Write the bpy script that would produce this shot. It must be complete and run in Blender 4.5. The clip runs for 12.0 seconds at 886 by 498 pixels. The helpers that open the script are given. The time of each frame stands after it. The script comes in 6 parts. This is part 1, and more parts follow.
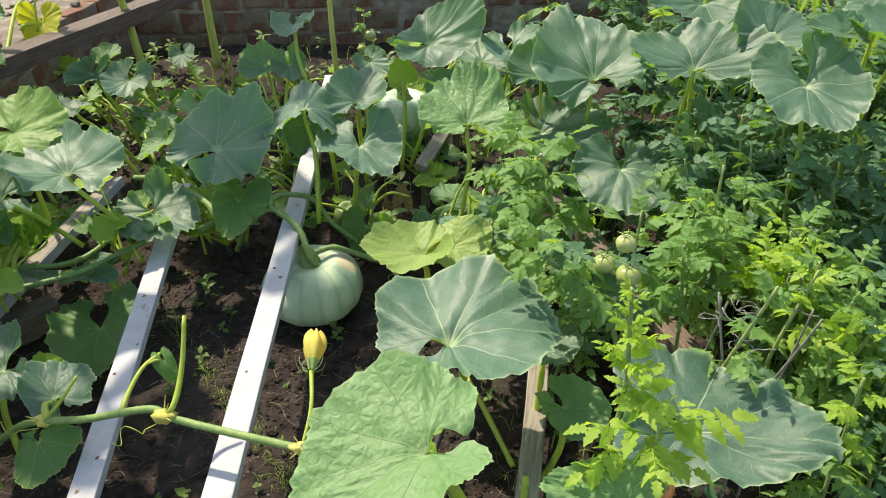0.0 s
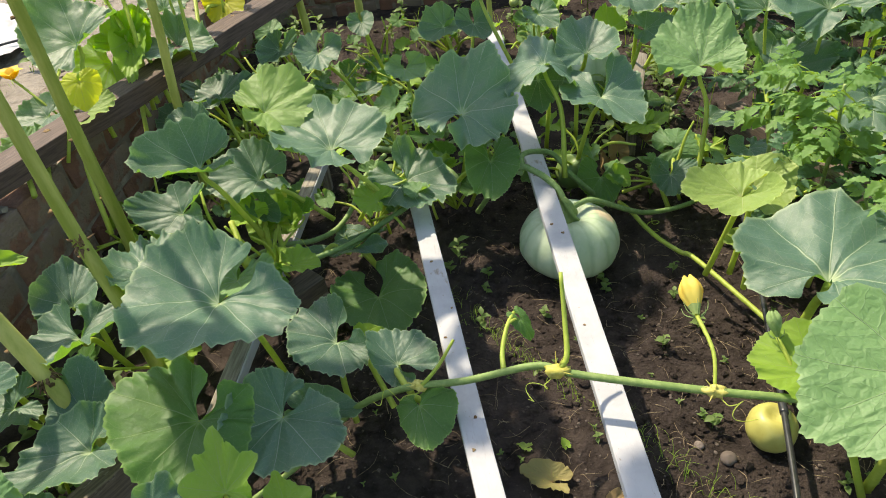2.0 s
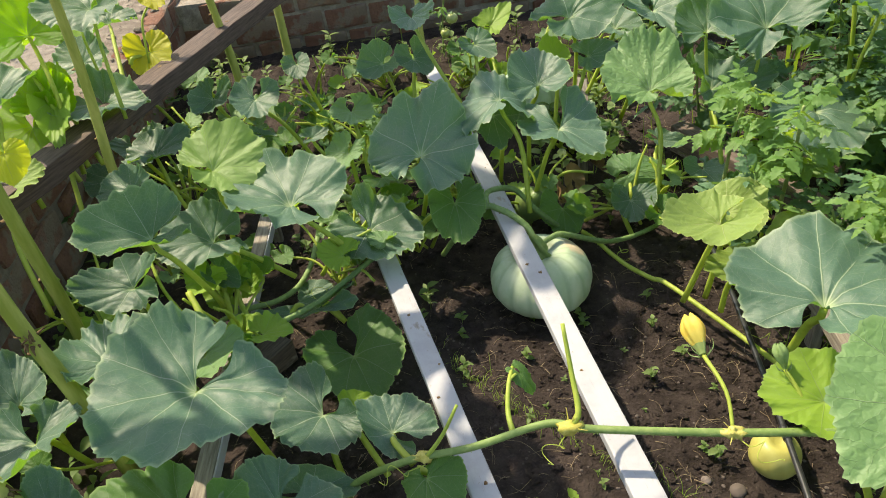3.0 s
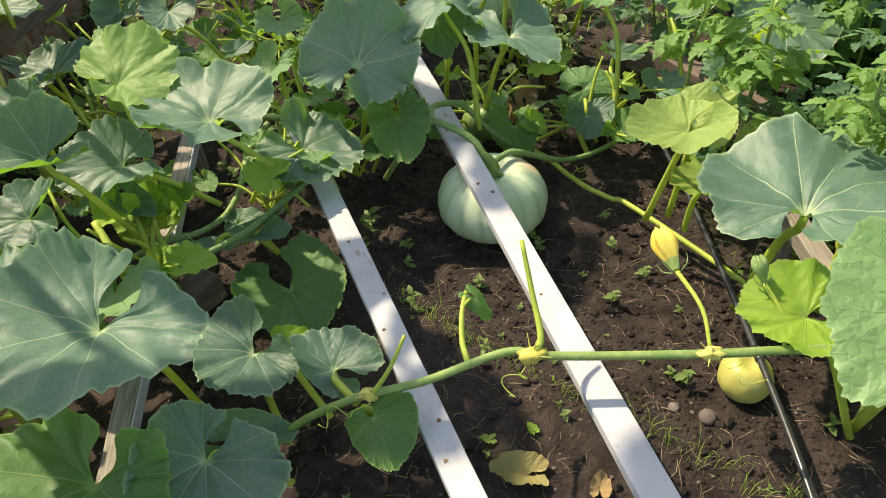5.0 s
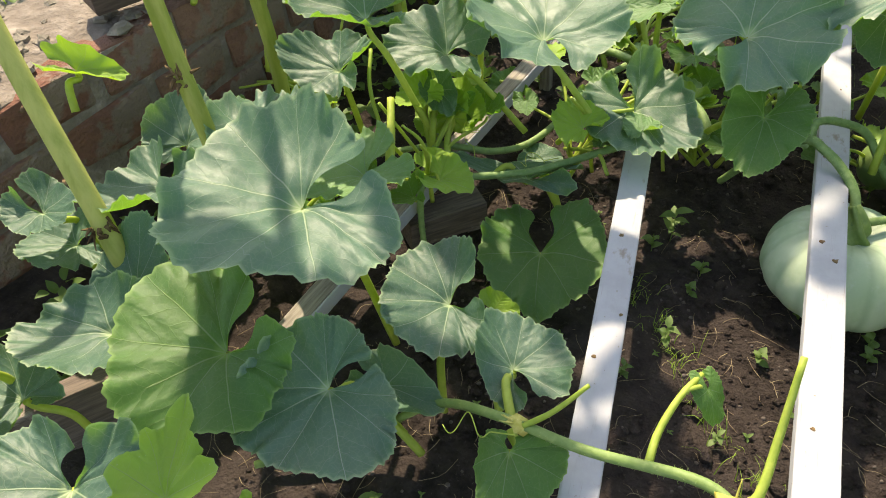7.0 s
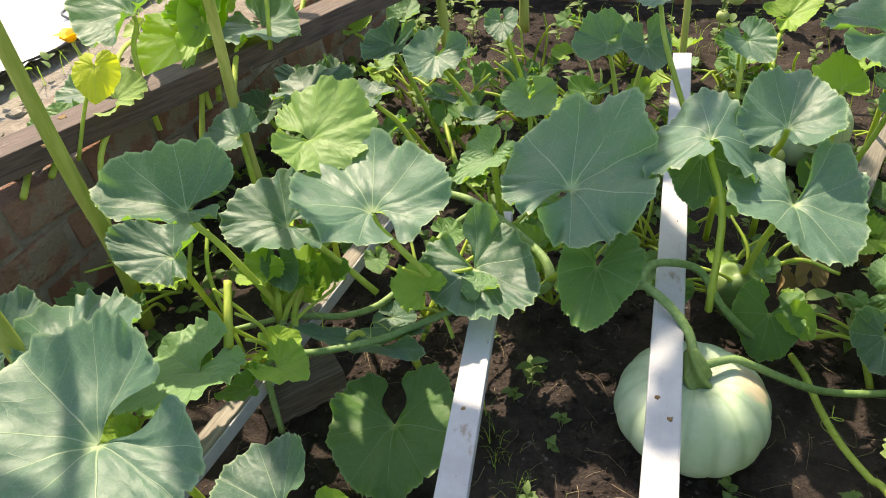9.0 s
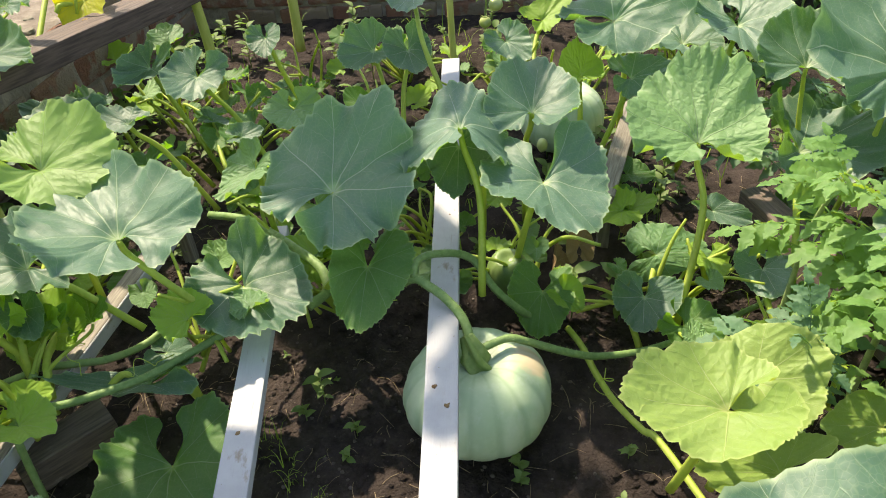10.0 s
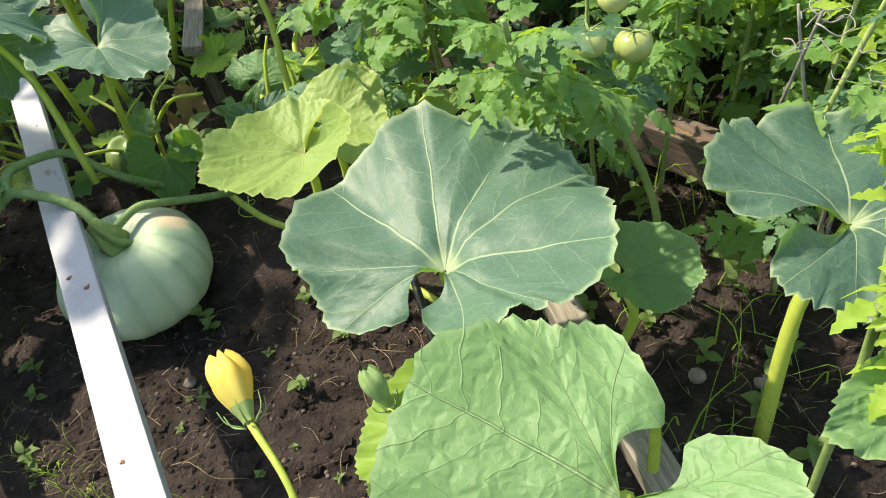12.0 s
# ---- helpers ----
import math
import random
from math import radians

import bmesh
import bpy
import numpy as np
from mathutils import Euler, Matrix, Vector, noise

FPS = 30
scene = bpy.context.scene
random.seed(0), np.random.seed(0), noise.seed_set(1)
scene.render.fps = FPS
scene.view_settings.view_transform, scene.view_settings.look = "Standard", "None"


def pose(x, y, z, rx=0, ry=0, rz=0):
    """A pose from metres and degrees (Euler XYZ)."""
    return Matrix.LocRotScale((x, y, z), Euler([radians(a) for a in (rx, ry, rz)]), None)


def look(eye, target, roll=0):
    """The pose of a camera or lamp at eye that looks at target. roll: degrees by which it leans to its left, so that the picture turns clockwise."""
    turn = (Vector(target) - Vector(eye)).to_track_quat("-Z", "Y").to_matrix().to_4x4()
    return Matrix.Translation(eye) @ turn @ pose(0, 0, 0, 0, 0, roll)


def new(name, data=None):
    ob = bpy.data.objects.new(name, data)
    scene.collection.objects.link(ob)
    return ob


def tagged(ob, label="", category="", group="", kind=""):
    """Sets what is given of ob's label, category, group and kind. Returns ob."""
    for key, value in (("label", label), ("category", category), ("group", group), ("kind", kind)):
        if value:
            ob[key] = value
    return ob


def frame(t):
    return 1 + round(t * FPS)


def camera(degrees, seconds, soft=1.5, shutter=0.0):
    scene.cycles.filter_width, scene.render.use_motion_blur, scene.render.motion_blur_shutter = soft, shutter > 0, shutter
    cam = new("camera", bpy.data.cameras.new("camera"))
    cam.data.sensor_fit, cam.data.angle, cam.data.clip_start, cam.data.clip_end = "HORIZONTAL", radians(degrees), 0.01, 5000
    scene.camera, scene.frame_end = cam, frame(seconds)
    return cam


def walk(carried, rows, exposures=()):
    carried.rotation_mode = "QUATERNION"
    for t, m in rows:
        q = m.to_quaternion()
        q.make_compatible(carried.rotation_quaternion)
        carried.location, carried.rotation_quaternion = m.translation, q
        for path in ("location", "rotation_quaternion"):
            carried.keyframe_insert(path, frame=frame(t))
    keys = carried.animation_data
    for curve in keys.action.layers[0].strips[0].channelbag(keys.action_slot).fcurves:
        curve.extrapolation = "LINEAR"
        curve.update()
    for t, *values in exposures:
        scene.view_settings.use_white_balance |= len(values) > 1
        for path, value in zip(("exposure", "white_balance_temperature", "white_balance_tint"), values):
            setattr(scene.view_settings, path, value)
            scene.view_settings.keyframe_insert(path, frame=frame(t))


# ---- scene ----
cam = camera(62.9, 12.0, soft=1.0)
PATH = [
    (0, (0.099, 0.066, 1.566), (0.015, 1.711, 0.433), -1.8),
    (0.5, (-0.071, 0.112, 1.541), (-0.167, 1.737, 0.379), -2.6),
    (1, (-0.302, 0.174, 1.515), (-0.284, 1.735, 0.264), -4.6),
    (1.5, (-0.514, 0.101, 1.529), (-0.545, 1.64, 0.251), -7.1),
    (2, (-0.685, 0.031, 1.607), (-0.831, 1.611, 0.389), -7.8),
    (2.5, (-0.794, 0.073, 1.617), (-0.866, 1.658, 0.4), -7.8),
    (3, (-0.831, 0.164, 1.645), (-0.757, 1.761, 0.444), -8.1),
    (3.5, (-0.829, 0.182, 1.622), (-0.664, 1.784, 0.437), -8.6),
    (3.7, (-0.813, 0.187, 1.589), (-0.62, 1.787, 0.405), -8.8),
    (5.3, (-0.847, 0.306, 1.444), (-0.671, 1.755, 0.077), -5.6),
    (5.5, (-0.882, 0.318, 1.421), (-0.829, 1.772, 0.048), -6.3),
    (6, (-0.854, 0.36, 1.392), (-1.141, 1.8, 0.034), -6.9),
    (6.5, (-0.742, 0.443, 1.363), (-1.29, 1.806, 0.006), -5.4),
    (6.7, (-0.704, 0.509, 1.333), (-1.325, 1.821, -0.044), -4.9),
    (8.3, (-0.598, 0.762, 1.307), (-1.538, 1.873, -0.064), -9.6),
    (8.5, (-0.58, 0.771, 1.326), (-1.487, 1.939, -0.02), -9.3),
    (9, (-0.487, 0.851, 1.433), (-1.128, 2.286, 0.196), -7.4),
    (9.5, (-0.406, 0.887, 1.424), (-0.801, 2.439, 0.225), -6.5),
    (10, (-0.335, 0.884, 1.346), (-0.556, 2.462, 0.138), -5.0),
    (10.5, (-0.262, 0.849, 1.245), (-0.345, 2.417, 0.006), -5.8),
    (11, (-0.195, 0.806, 1.247), (-0.109, 2.334, -0.041), -8.5),
    (11.5, (-0.136, 0.741, 1.232), (0.123, 2.175, -0.138), -11.8),
    (12, (-0.124, 0.666, 1.192), (0.253, 1.971, -0.277), -14.8),
]
EXPOSURE = [(0.0, 0.97, 7650, 8), (3.5, 0.95, 8200, 9), (6.0, 1.14, 8400, 10), (9.0, 1.32, 8100, 11), (10.5, 1.26, 7950, 9), (12.0, 1.17, 7600, 9)]      # the camera brightens its picture on the way
walk(cam, [(t, look(eye, target, roll)) for t, eye, target, roll in PATH], EXPOSURE)

# ---- light ----
SUN_AZ, SUN_EL = 40.0, 54.0          # degrees west of straight ahead, and above the horizon
world = bpy.data.worlds.new("world")
scene.world = world
world.use_nodes = True
wn = world.node_tree
sky = wn.nodes.new("ShaderNodeTexSky")
sky.sky_type, sky.sun_disc = 'NISHITA', False
sky.sun_elevation, sky.sun_rotation = radians(SUN_EL), radians(-SUN_AZ)
wn.links.new(sky.outputs[0], wn.nodes["Background"].inputs[0])
wn.nodes["Background"].inputs[1].default_value = 0.17
sun = new("sun", bpy.data.lights.new("sun", 'SUN'))
sun.data.energy, sun.data.angle, sun.data.color = 4.0, radians(0.9), (1.0, 0.95, 0.85)
to_sun = Vector((-math.sin(radians(SUN_AZ)) * math.cos(radians(SUN_EL)), math.cos(radians(SUN_AZ)) * math.cos(radians(SUN_EL)), math.sin(radians(SUN_EL))))
sun.matrix_world = look(to_sun * 20, (0, 0, 0))

# ---- materials ----
class Mat:
    """A small builder of node materials."""

    def __init__(self, name, rough=0.6, spec=0.4, metal=0.0):
        self.m = bpy.data.materials.new(name)
        self.m.use_nodes = True
        self.t = self.m.node_tree
        self.b = self.t.nodes["Principled BSDF"]
        self.b.inputs["Roughness"].default_value = rough
        self.b.inputs["Specular IOR Level"].default_value = spec
        self.b.inputs["Metallic"].default_value = metal

    def node(self, kind, **sets):
        n = self.t.nodes.new(kind)
        for k, v in sets.items():
            setattr(n, k, v)
        return n

    def put(self, value, socket):
        if isinstance(value, bpy.types.NodeSocket):
            self.t.links.new(value, socket)
        elif isinstance(value, tuple) and len(value) == 3 and socket.type == 'RGBA':
            socket.default_value = (*value, 1)
        else:
            socket.default_value = value

    def math(self, op, a, b=0.0, c=0.0):
        n = self.node("ShaderNodeMath", operation=op)
        for i, v in enumerate((a, b, c)):
            self.put(v, n.inputs[i])
        return n.outputs[0]

    def step(self, v, lo, hi, a=0.0, b=1.0):
        n = self.node("ShaderNodeMapRange", interpolation_type='SMOOTHSTEP')
        for i, s in enumerate((v, lo, hi, a, b)):
            self.put(s, n.inputs[i])
        return n.outputs[0]

    def coord(self, kind="Object", scale=(1, 1, 1)):
        c = self.node("ShaderNodeTexCoord")
        mp = self.node("ShaderNodeMapping")
        mp.inputs["Scale"].default_value = scale
        self.t.links.new(c.outputs[kind], mp.inputs[0])
        return mp.outputs[0]

    def noise(self, scale, detail=4.0, rough=0.55, vec=None, out="Fac"):
        n = self.node("ShaderNodeTexNoise")
        n.inputs["Scale"].default_value, n.inputs["Detail"].default_value, n.inputs["Roughness"].default_value = scale, detail, rough
        self.t.links.new(vec or self.coord(), n.inputs[0])
        return n.outputs[out]

    def mix(self, f, a, b, mode='MIX'):
        n = self.node("ShaderNodeMix", data_type='RGBA', blend_type=mode)
        self.put(f, n.inputs[0])
        self.put(a, n.inputs[6])
        self.put(b, n.inputs[7])
        return n.outputs[2]

    def ramp(self, f, *stops):
        n = self.node("ShaderNodeValToRGB")
        e = n.color_ramp.elements
        while len(e) < len(stops):
            e.new(0.5)
        for el, (p, c) in zip(e, stops):
            el.position, el.color = p, (*c, 1)
        self.put(f, n.inputs[0])
        return n.outputs[0]

    def random(self):
        return self.node("ShaderNodeObjectInfo").outputs["Random"]

    def bump(self, h, strength=0.4, dist=0.01, normal=None):
        n = self.node("ShaderNodeBump")
        n.inputs["Strength"].default_value, n.inputs["Distance"].default_value = strength, dist
        self.put(h, n.inputs["Height"])
        if normal:
            self.put(normal, n.inputs["Normal"])
        self.t.links.new(n.outputs[0], self.b.inputs["Normal"])
        return n.outputs[0]

    def colour(self, c):
        self.put(c, self.b.inputs["Base Color"])
        return self

    def thin(self, colour, share):
        """Adds light that shines through, as leaves have it."""
        tr = self.node("ShaderNodeBsdfTranslucent")
        self.put(colour, tr.inputs[0])
        mx = self.node("ShaderNodeMixShader")
        mx.inputs[0].default_value = share
        self.t.links.new(self.b.outputs[0], mx.inputs[1])
        self.t.links.new(tr.outputs[0], mx.inputs[2])
        self.t.links.new(mx.outputs[0], self.t.nodes["Material Output"].inputs[0])
        return self


def leaf_material(name, dark, light, vein, glow, share=0.34, rough=0.54, spots=0.0, spec=0.5, relief=0.5, blisters=0.06):
    """A squash leaf: forking pale veins on a mottled blade; the mesh gives angle and radius as its UV."""
    k = Mat(name, rough=rough, spec=spec)
    uv = k.node("ShaderNodeSeparateXYZ")
    k.t.links.new(k.node("ShaderNodeTexCoord").outputs["UV"], uv.inputs[0])
    r = uv.outputs[1]
    ang = k.math('ABSOLUTE', k.math('MULTIPLY', k.math('SUBTRACT', uv.outputs[0], 0.5), 2 * math.pi))
    wob = k.math('MULTIPLY', k.math('SUBTRACT', k.noise(9.0, 2.0), 0.5), 0.10)
    ang = k.math('ADD', ang, wob)
    gaps = [k.math('ABSOLUTE', k.math('SUBTRACT', ang, a)) for a in (0.0, 0.62, 1.25, 1.95, 2.6)]
    near = gaps[0]
    for g in gaps[1:]:
        near = k.math('MINIMUM', near, g)
    width = k.math('MULTIPLY_ADD', r, -0.0060, 0.0098)
    main = k.step(k.math('DIVIDE', k.math('MULTIPLY', near, r), width), 0.3, 1.0, 1.0, 0.0)
    along, across = k.math('MULTIPLY', r, k.math('COSINE', near)), k.math('MULTIPLY', r, k.math('SINE', near))
    run = k.math('MULTIPLY_ADD', across, -0.95, k.math('MULTIPLY_ADD', k.math('SUBTRACT', k.noise(9.0, 2.0), 0.5), 0.09, along))
    rank = k.math('PINGPONG', k.math('MULTIPLY', run, 5.6), 0.5)
    side = k.math('MULTIPLY', k.step(rank, 0.0, 0.038, 0.32, 0.0), k.step(r, 0.10, 0.25))
    quilt = k.math('MULTIPLY', k.step(rank, 0.0, 0.5), k.step(across, 0.0, 0.10))
    fine = k.node("ShaderNodeTexVoronoi", feature='DISTANCE_TO_EDGE')
    fine.inputs["Scale"].default_value = 95.0
    k.t.links.new(k.coord(), fine.inputs[0])
    net = k.step(fine.outputs[0], 0.0, 0.09, 1.0, 0.0)
    cell = k.node("ShaderNodeTexVoronoi", feature='DISTANCE_TO_EDGE')
    cell.inputs["Scale"].default_value = 48.0
    warp = k.node("ShaderNodeVectorMath", operation='MULTIPLY_ADD')
    k.t.links.new(k.noise(40.0, 2.0, out="Color"), warp.inputs[0])
    warp.inputs[1].default_value = (0.016, 0.016, 0.016)
    k.t.links.new(k.coord(), warp.inputs[2])
    k.t.links.new(warp.outputs[0], cell.inputs[0])
    blister = k.step(cell.outputs[0], 0.0, 0.30)
    twig = k.math('MULTIPLY', k.step(cell.outputs[0], 0.0, 0.035, 0.10, 0.0), k.step(k.noise(11.0, 2.0), 0.42, 0.6))
    veins = k.math('MAXIMUM', k.math('MAXIMUM', main, side), twig)
    mott = k.noise(26.0, 5.0)
    tone = k.math('MULTIPLY_ADD', k.random(), 0.75, k.math('MULTIPLY', k.math('SUBTRACT', mott, 0.15), 0.6))
    base = k.mix(tone, dark, light)
    base = k.mix(k.step(k.noise(9.0, 3.0), 0.55, 0.75, 0.0, 0.35), base, light)
    base = k.mix(k.step(r, 0.955, 0.995, 0.0, 0.6), base, vein)
    base = k.mix(k.step(r, 0.05, 0.13, 0.8, 0.0), base, vein)
    base = k.mix(k.step(k.noise(300.0, 1.0), 0.74, 0.78, 0.0, 0.5), base, (0.35, 0.38, 0.30))
    base = k.mix(k.math('MULTIPLY', net, 0.14), base, vein)
    base = k.mix(k.math('MULTIPLY', veins, 0.74), base, vein)
    if spots:
        base = k.mix(k.step(k.noise(120.0, 2.0), 0.66, 0.72, 0.0, spots), base, (0.45, 0.42, 0.08))
    k.colour(base)
    k.put(k.math('MULTIPLY_ADD', mott, 0.22, rough - 0.08), k.b.inputs["Roughness"])
    h = k.math('ADD', k.math('MULTIPLY', k.math('MULTIPLY_ADD', side, 0.6, main), -0.6), k.math('MULTIPLY', net, -0.02))
    h = k.math('ADD', h, k.math('MULTIPLY_ADD', quilt, 0.26, k.math('MULTIPLY', blister, blisters)))
    k.bump(k.math('ADD', h, k.math('MULTIPLY', k.noise(22.0, 3.0), 0.7)), relief, 0.006)
    return k.thin(k.mix(veins, glow, vein), share).m


LEAF = leaf_material("squash_leaf_green", (0.034, 0.088, 0.060), (0.080, 0.160, 0.110), (0.35, 0.45, 0.24), (0.22, 0.46, 0.03), 0.32, rough=0.50, spec=0.55, relief=0.38)
LEAF_LIGHT = leaf_material("squash_leaf_light", (0.072, 0.175, 0.066), (0.158, 0.290, 0.110), (0.27, 0.40, 0.18), (0.30, 0.50, 0.04), 0.34, relief=0.80, blisters=0.20)
LEAF_YELLOW = leaf_material("squash_leaf_yellowing", (0.155, 0.265, 0.055), (0.245, 0.340, 0.080), (0.38, 0.44, 0.15), (0.42, 0.52, 0.05), 0.34, 0.55, 0.10, relief=0.45, blisters=0.22)
LEAF_LIME = leaf_material("squash_leaf_lime", (0.13, 0.25, 0.06), (0.20, 0.33, 0.09), (0.32, 0.44, 0.15), (0.38, 0.55, 0.04), 0.40, relief=0.6)
LEAF_YOUNG = leaf_material("squash_leaf_young", (0.16, 0.30, 0.03), (0.25, 0.40, 0.05), (0.28, 0.40, 0.10), (0.34, 0.55, 0.03), 0.4)
# deeper green for lower leaves: leaf-filtered shade put into the colour
LEAF_SHADED = leaf_material("squash_leaf_shaded_green", (0.042, 0.125, 0.030), (0.085, 0.195, 0.045), (0.28, 0.42, 0.13), (0.22, 0.48, 0.02), 0.42)
# brighter leaf copy: backlight put into its base colour and through-glow
LEAF_GLOW = leaf_material("squash_leaf_backlit_green", (0.07, 0.17, 0.02), (0.12, 0.26, 0.03), (0.24, 0.38, 0.08), (0.36, 0.66, 0.01), 0.55, 0.6)
LEAF_LEMON = leaf_material("squash_leaf_lemon_yellow", (0.36, 0.42, 0.02), (0.46, 0.50, 0.04), (0.42, 0.46, 0.10), (0.70, 0.75, 0.03), 0.45, 0.6)
LEAF_GOLD = leaf_material("sunflower_leaf_gold", (0.34, 0.36, 0.03), (0.52, 0.46, 0.05), (0.36, 0.42, 0.08), (0.70, 0.66, 0.02), 0.45, 0.6, 0.6)
LEAF_WITHER = leaf_material("withered_leaf", (0.19, 0.19, 0.06), (0.33, 0.25, 0.11), (0.30, 0.20, 0.09), (0.35, 0.35, 0.08), 0.2, 0.7, 0.5)
LEAF_DRY = leaf_material("dry_leaf", (0.18, 0.10, 0.05), (0.30, 0.20, 0.09), (0.33, 0.26, 0.12), (0.25, 0.16, 0.05), 0.15, 0.8)


def simple(name, a, b, scale=20.0, rough=0.6, spec=0.3, bump=0.3, dist=0.004, glow=None, share=0.3, stretch=(1, 1, 1), rand=0.3):
    k = Mat(name, rough, spec)
    n = k.noise(scale, 5.0, 0.6, k.coord("Object", stretch))
    f = k.step(k.math('MULTIPLY_ADD', k.math('SUBTRACT', k.random(), 0.5), rand, n), 0.25, 0.75)
    k.colour(k.mix(f, a, b))
    k.bump(k.math('ADD', n, k.math('MULTIPLY', k.noise(scale * 5, 3.0, 0.6, k.coord("Object", stretch)), 0.4)), bump, dist)
    if glow:
        k.thin(glow, share)
    return k.m


STALK = simple("squash_stalk", (0.31, 0.41, 0.06), (0.47, 0.54, 0.10), 60, 0.5, 0.4, 0.5, 0.002, (0.45, 0.58, 0.06), 0.3)
VINE = simple("squash_vine", (0.12, 0.21, 0.065), (0.23, 0.33, 0.12), 70, 0.55, 0.35, 0.6, 0.002, (0.2, 0.35, 0.06), 0.12)
THICK_STALK = simple("sunflower_stalk", (0.25, 0.30, 0.05), (0.50, 0.49, 0.14), 34, 0.65, 0.25, 0.8, 0.004, (0.4, 0.5, 0.06), 0.1, (1, 1, 0.15))
VINE_PALE = simple("squash_vine_pale", (0.16, 0.25, 0.07), (0.30, 0.38, 0.13), 60, 0.55, 0.35, 0.6, 0.002, (0.3, 0.42, 0.06), 0.15)
SCAR = simple("dry_leaf_scar", (0.10, 0.06, 0.03), (0.25, 0.17, 0.09), 60, 0.9, 0.1, 0.6, 0.006)
PETAL = simple("flower_bud_petal", (0.74, 0.46, 0.06), (0.62, 0.54, 0.12), 40, 0.55, 0.3, 0.3, 0.002, (0.8, 0.55, 0.04), 0.3, (1, 1, 0.3))
BLOOM = simple("open_flower_petal", (0.72, 0.42, 0.03), (0.78, 0.55, 0.06), 40, 0.55, 0.3, 0.3, 0.002, (0.9, 0.6, 0.03), 0.3)
SHEET = simple("white_plastic_sheet", (0.26, 0.26, 0.27), (0.36, 0.36, 0.37), 6, 0.4, 0.5, 0.4, 0.01)
KNOB = simple("vine_joint", (0.42, 0.38, 0.08), (0.60, 0.54, 0.18), 120, 0.7, 0.2, 0.8, 0.003)
TOMATO_LEAF = simple("tomato_leaf_green", (0.048, 0.118, 0.058), (0.098, 0.188, 0.096), 45, 0.55, 0.3, 0.5, 0.003, (0.20, 0.38, 0.04), 0.3)
TOMATO_BRIGHT = simple("tomato_leaf_bright", (0.085, 0.195, 0.05), (0.155, 0.275, 0.08), 45, 0.55, 0.3, 0.5, 0.003, (0.40, 0.58, 0.05), 0.4)
TOMATO_LIME = simple("tomato_leaf_lime", (0.24, 0.38, 0.05), (0.36, 0.48, 0.09), 45, 0.55, 0.3, 0.5, 0.003, (0.50, 0.72, 0.05), 0.55)
TOMATO_STEM = simple("tomato_stem", (0.15, 0.22, 0.07), (0.28, 0.34, 0.12), 80, 0.6, 0.3, 0.4, 0.002)
DRY_STEM = simple("dead_tomato_stem", (0.13, 0.125, 0.11), (0.27, 0.255, 0.225), 90, 0.85, 0.15, 0.5, 0.002)
GREEN_FRUIT = simple("green_tomato_skin", (0.30, 0.35, 0.10), (0.40, 0.43, 0.16), 18, 0.3, 0.5, 0.1, 0.002, (0.4, 0.5, 0.1), 0.1)
RED_FRUIT = simple("ripening_tomato_skin", (0.50, 0.13, 0.04), (0.55, 0.22, 0.06), 18, 0.3, 0.5, 0.1, 0.002)
WEED = simple("weed_leaf", (0.075, 0.135, 0.035), (0.15, 0.21, 0.075), 60, 0.6, 0.3, 0.3, 0.002, (0.3, 0.5, 0.05), 0.3)
GRASS = simple("grass_blade", (0.10, 0.21, 0.03), (0.24, 0.34, 0.06), 8, 0.6, 0.3, 0.2, 0.002, (0.35, 0.55, 0.05), 0.35)
STRAW = simple("dry_straw", (0.15, 0.11, 0.075), (0.36, 0.29, 0.19), 40, 0.9, 0.1, 0.3, 0.002)
STONE = simple("pebble_stone", (0.10, 0.08, 0.07), (0.26, 0.21, 0.19), 50, 0.8, 0.3, 0.3, 0.002, rand=0.8)
PIPE = simple("black_hose_plastic", (0.012, 0.012, 0.013), (0.03, 0.03, 0.032), 60, 0.28, 0.6, 0.15, 0.001)
MORTAR = simple("mortar", (0.20, 0.175, 0.14), (0.33, 0.29, 0.24), 30, 0.95, 0.1, 0.9, 0.012)
DRY_EARTH = simple("dry_stony_earth", (0.11, 0.092, 0.075), (0.25, 0.22, 0.19), 16, 0.95, 0.1, 1.0, 0.02)
PLASTER = simple("rubble_wall_top", (0.17, 0.14, 0.115), (0.36, 0.31, 0.26), 14, 0.95, 0.1, 1.0, 0.02)


def brick_material():
    k = Mat("old_red_brick", 0.9, 0.15)
    n = k.noise(28, 6.0, 0.65)
    c = k.ramp(k.random(), (0.0, (0.175, 0.080, 0.055)), (0.5, (0.22, 0.110, 0.076)), (1.0, (0.25, 0.150, 0.11)))
    c = k.mix(k.step(n, 0.35, 0.7, 0.0, 0.6), c, (0.12, 0.065, 0.05))
    c = k.mix(k.step(k.noise(9, 4.0), 0.50, 0.58, 0.0, 0.85), c, (0.21, 0.165, 0.13))
    k.colour(c)
    k.bump(k.math('ADD', k.math('MULTIPLY', k.noise(12, 5.0), 1.5), k.math('ADD', n, k.noise(120, 3.0))), 1.0, 0.008)
    return k.m


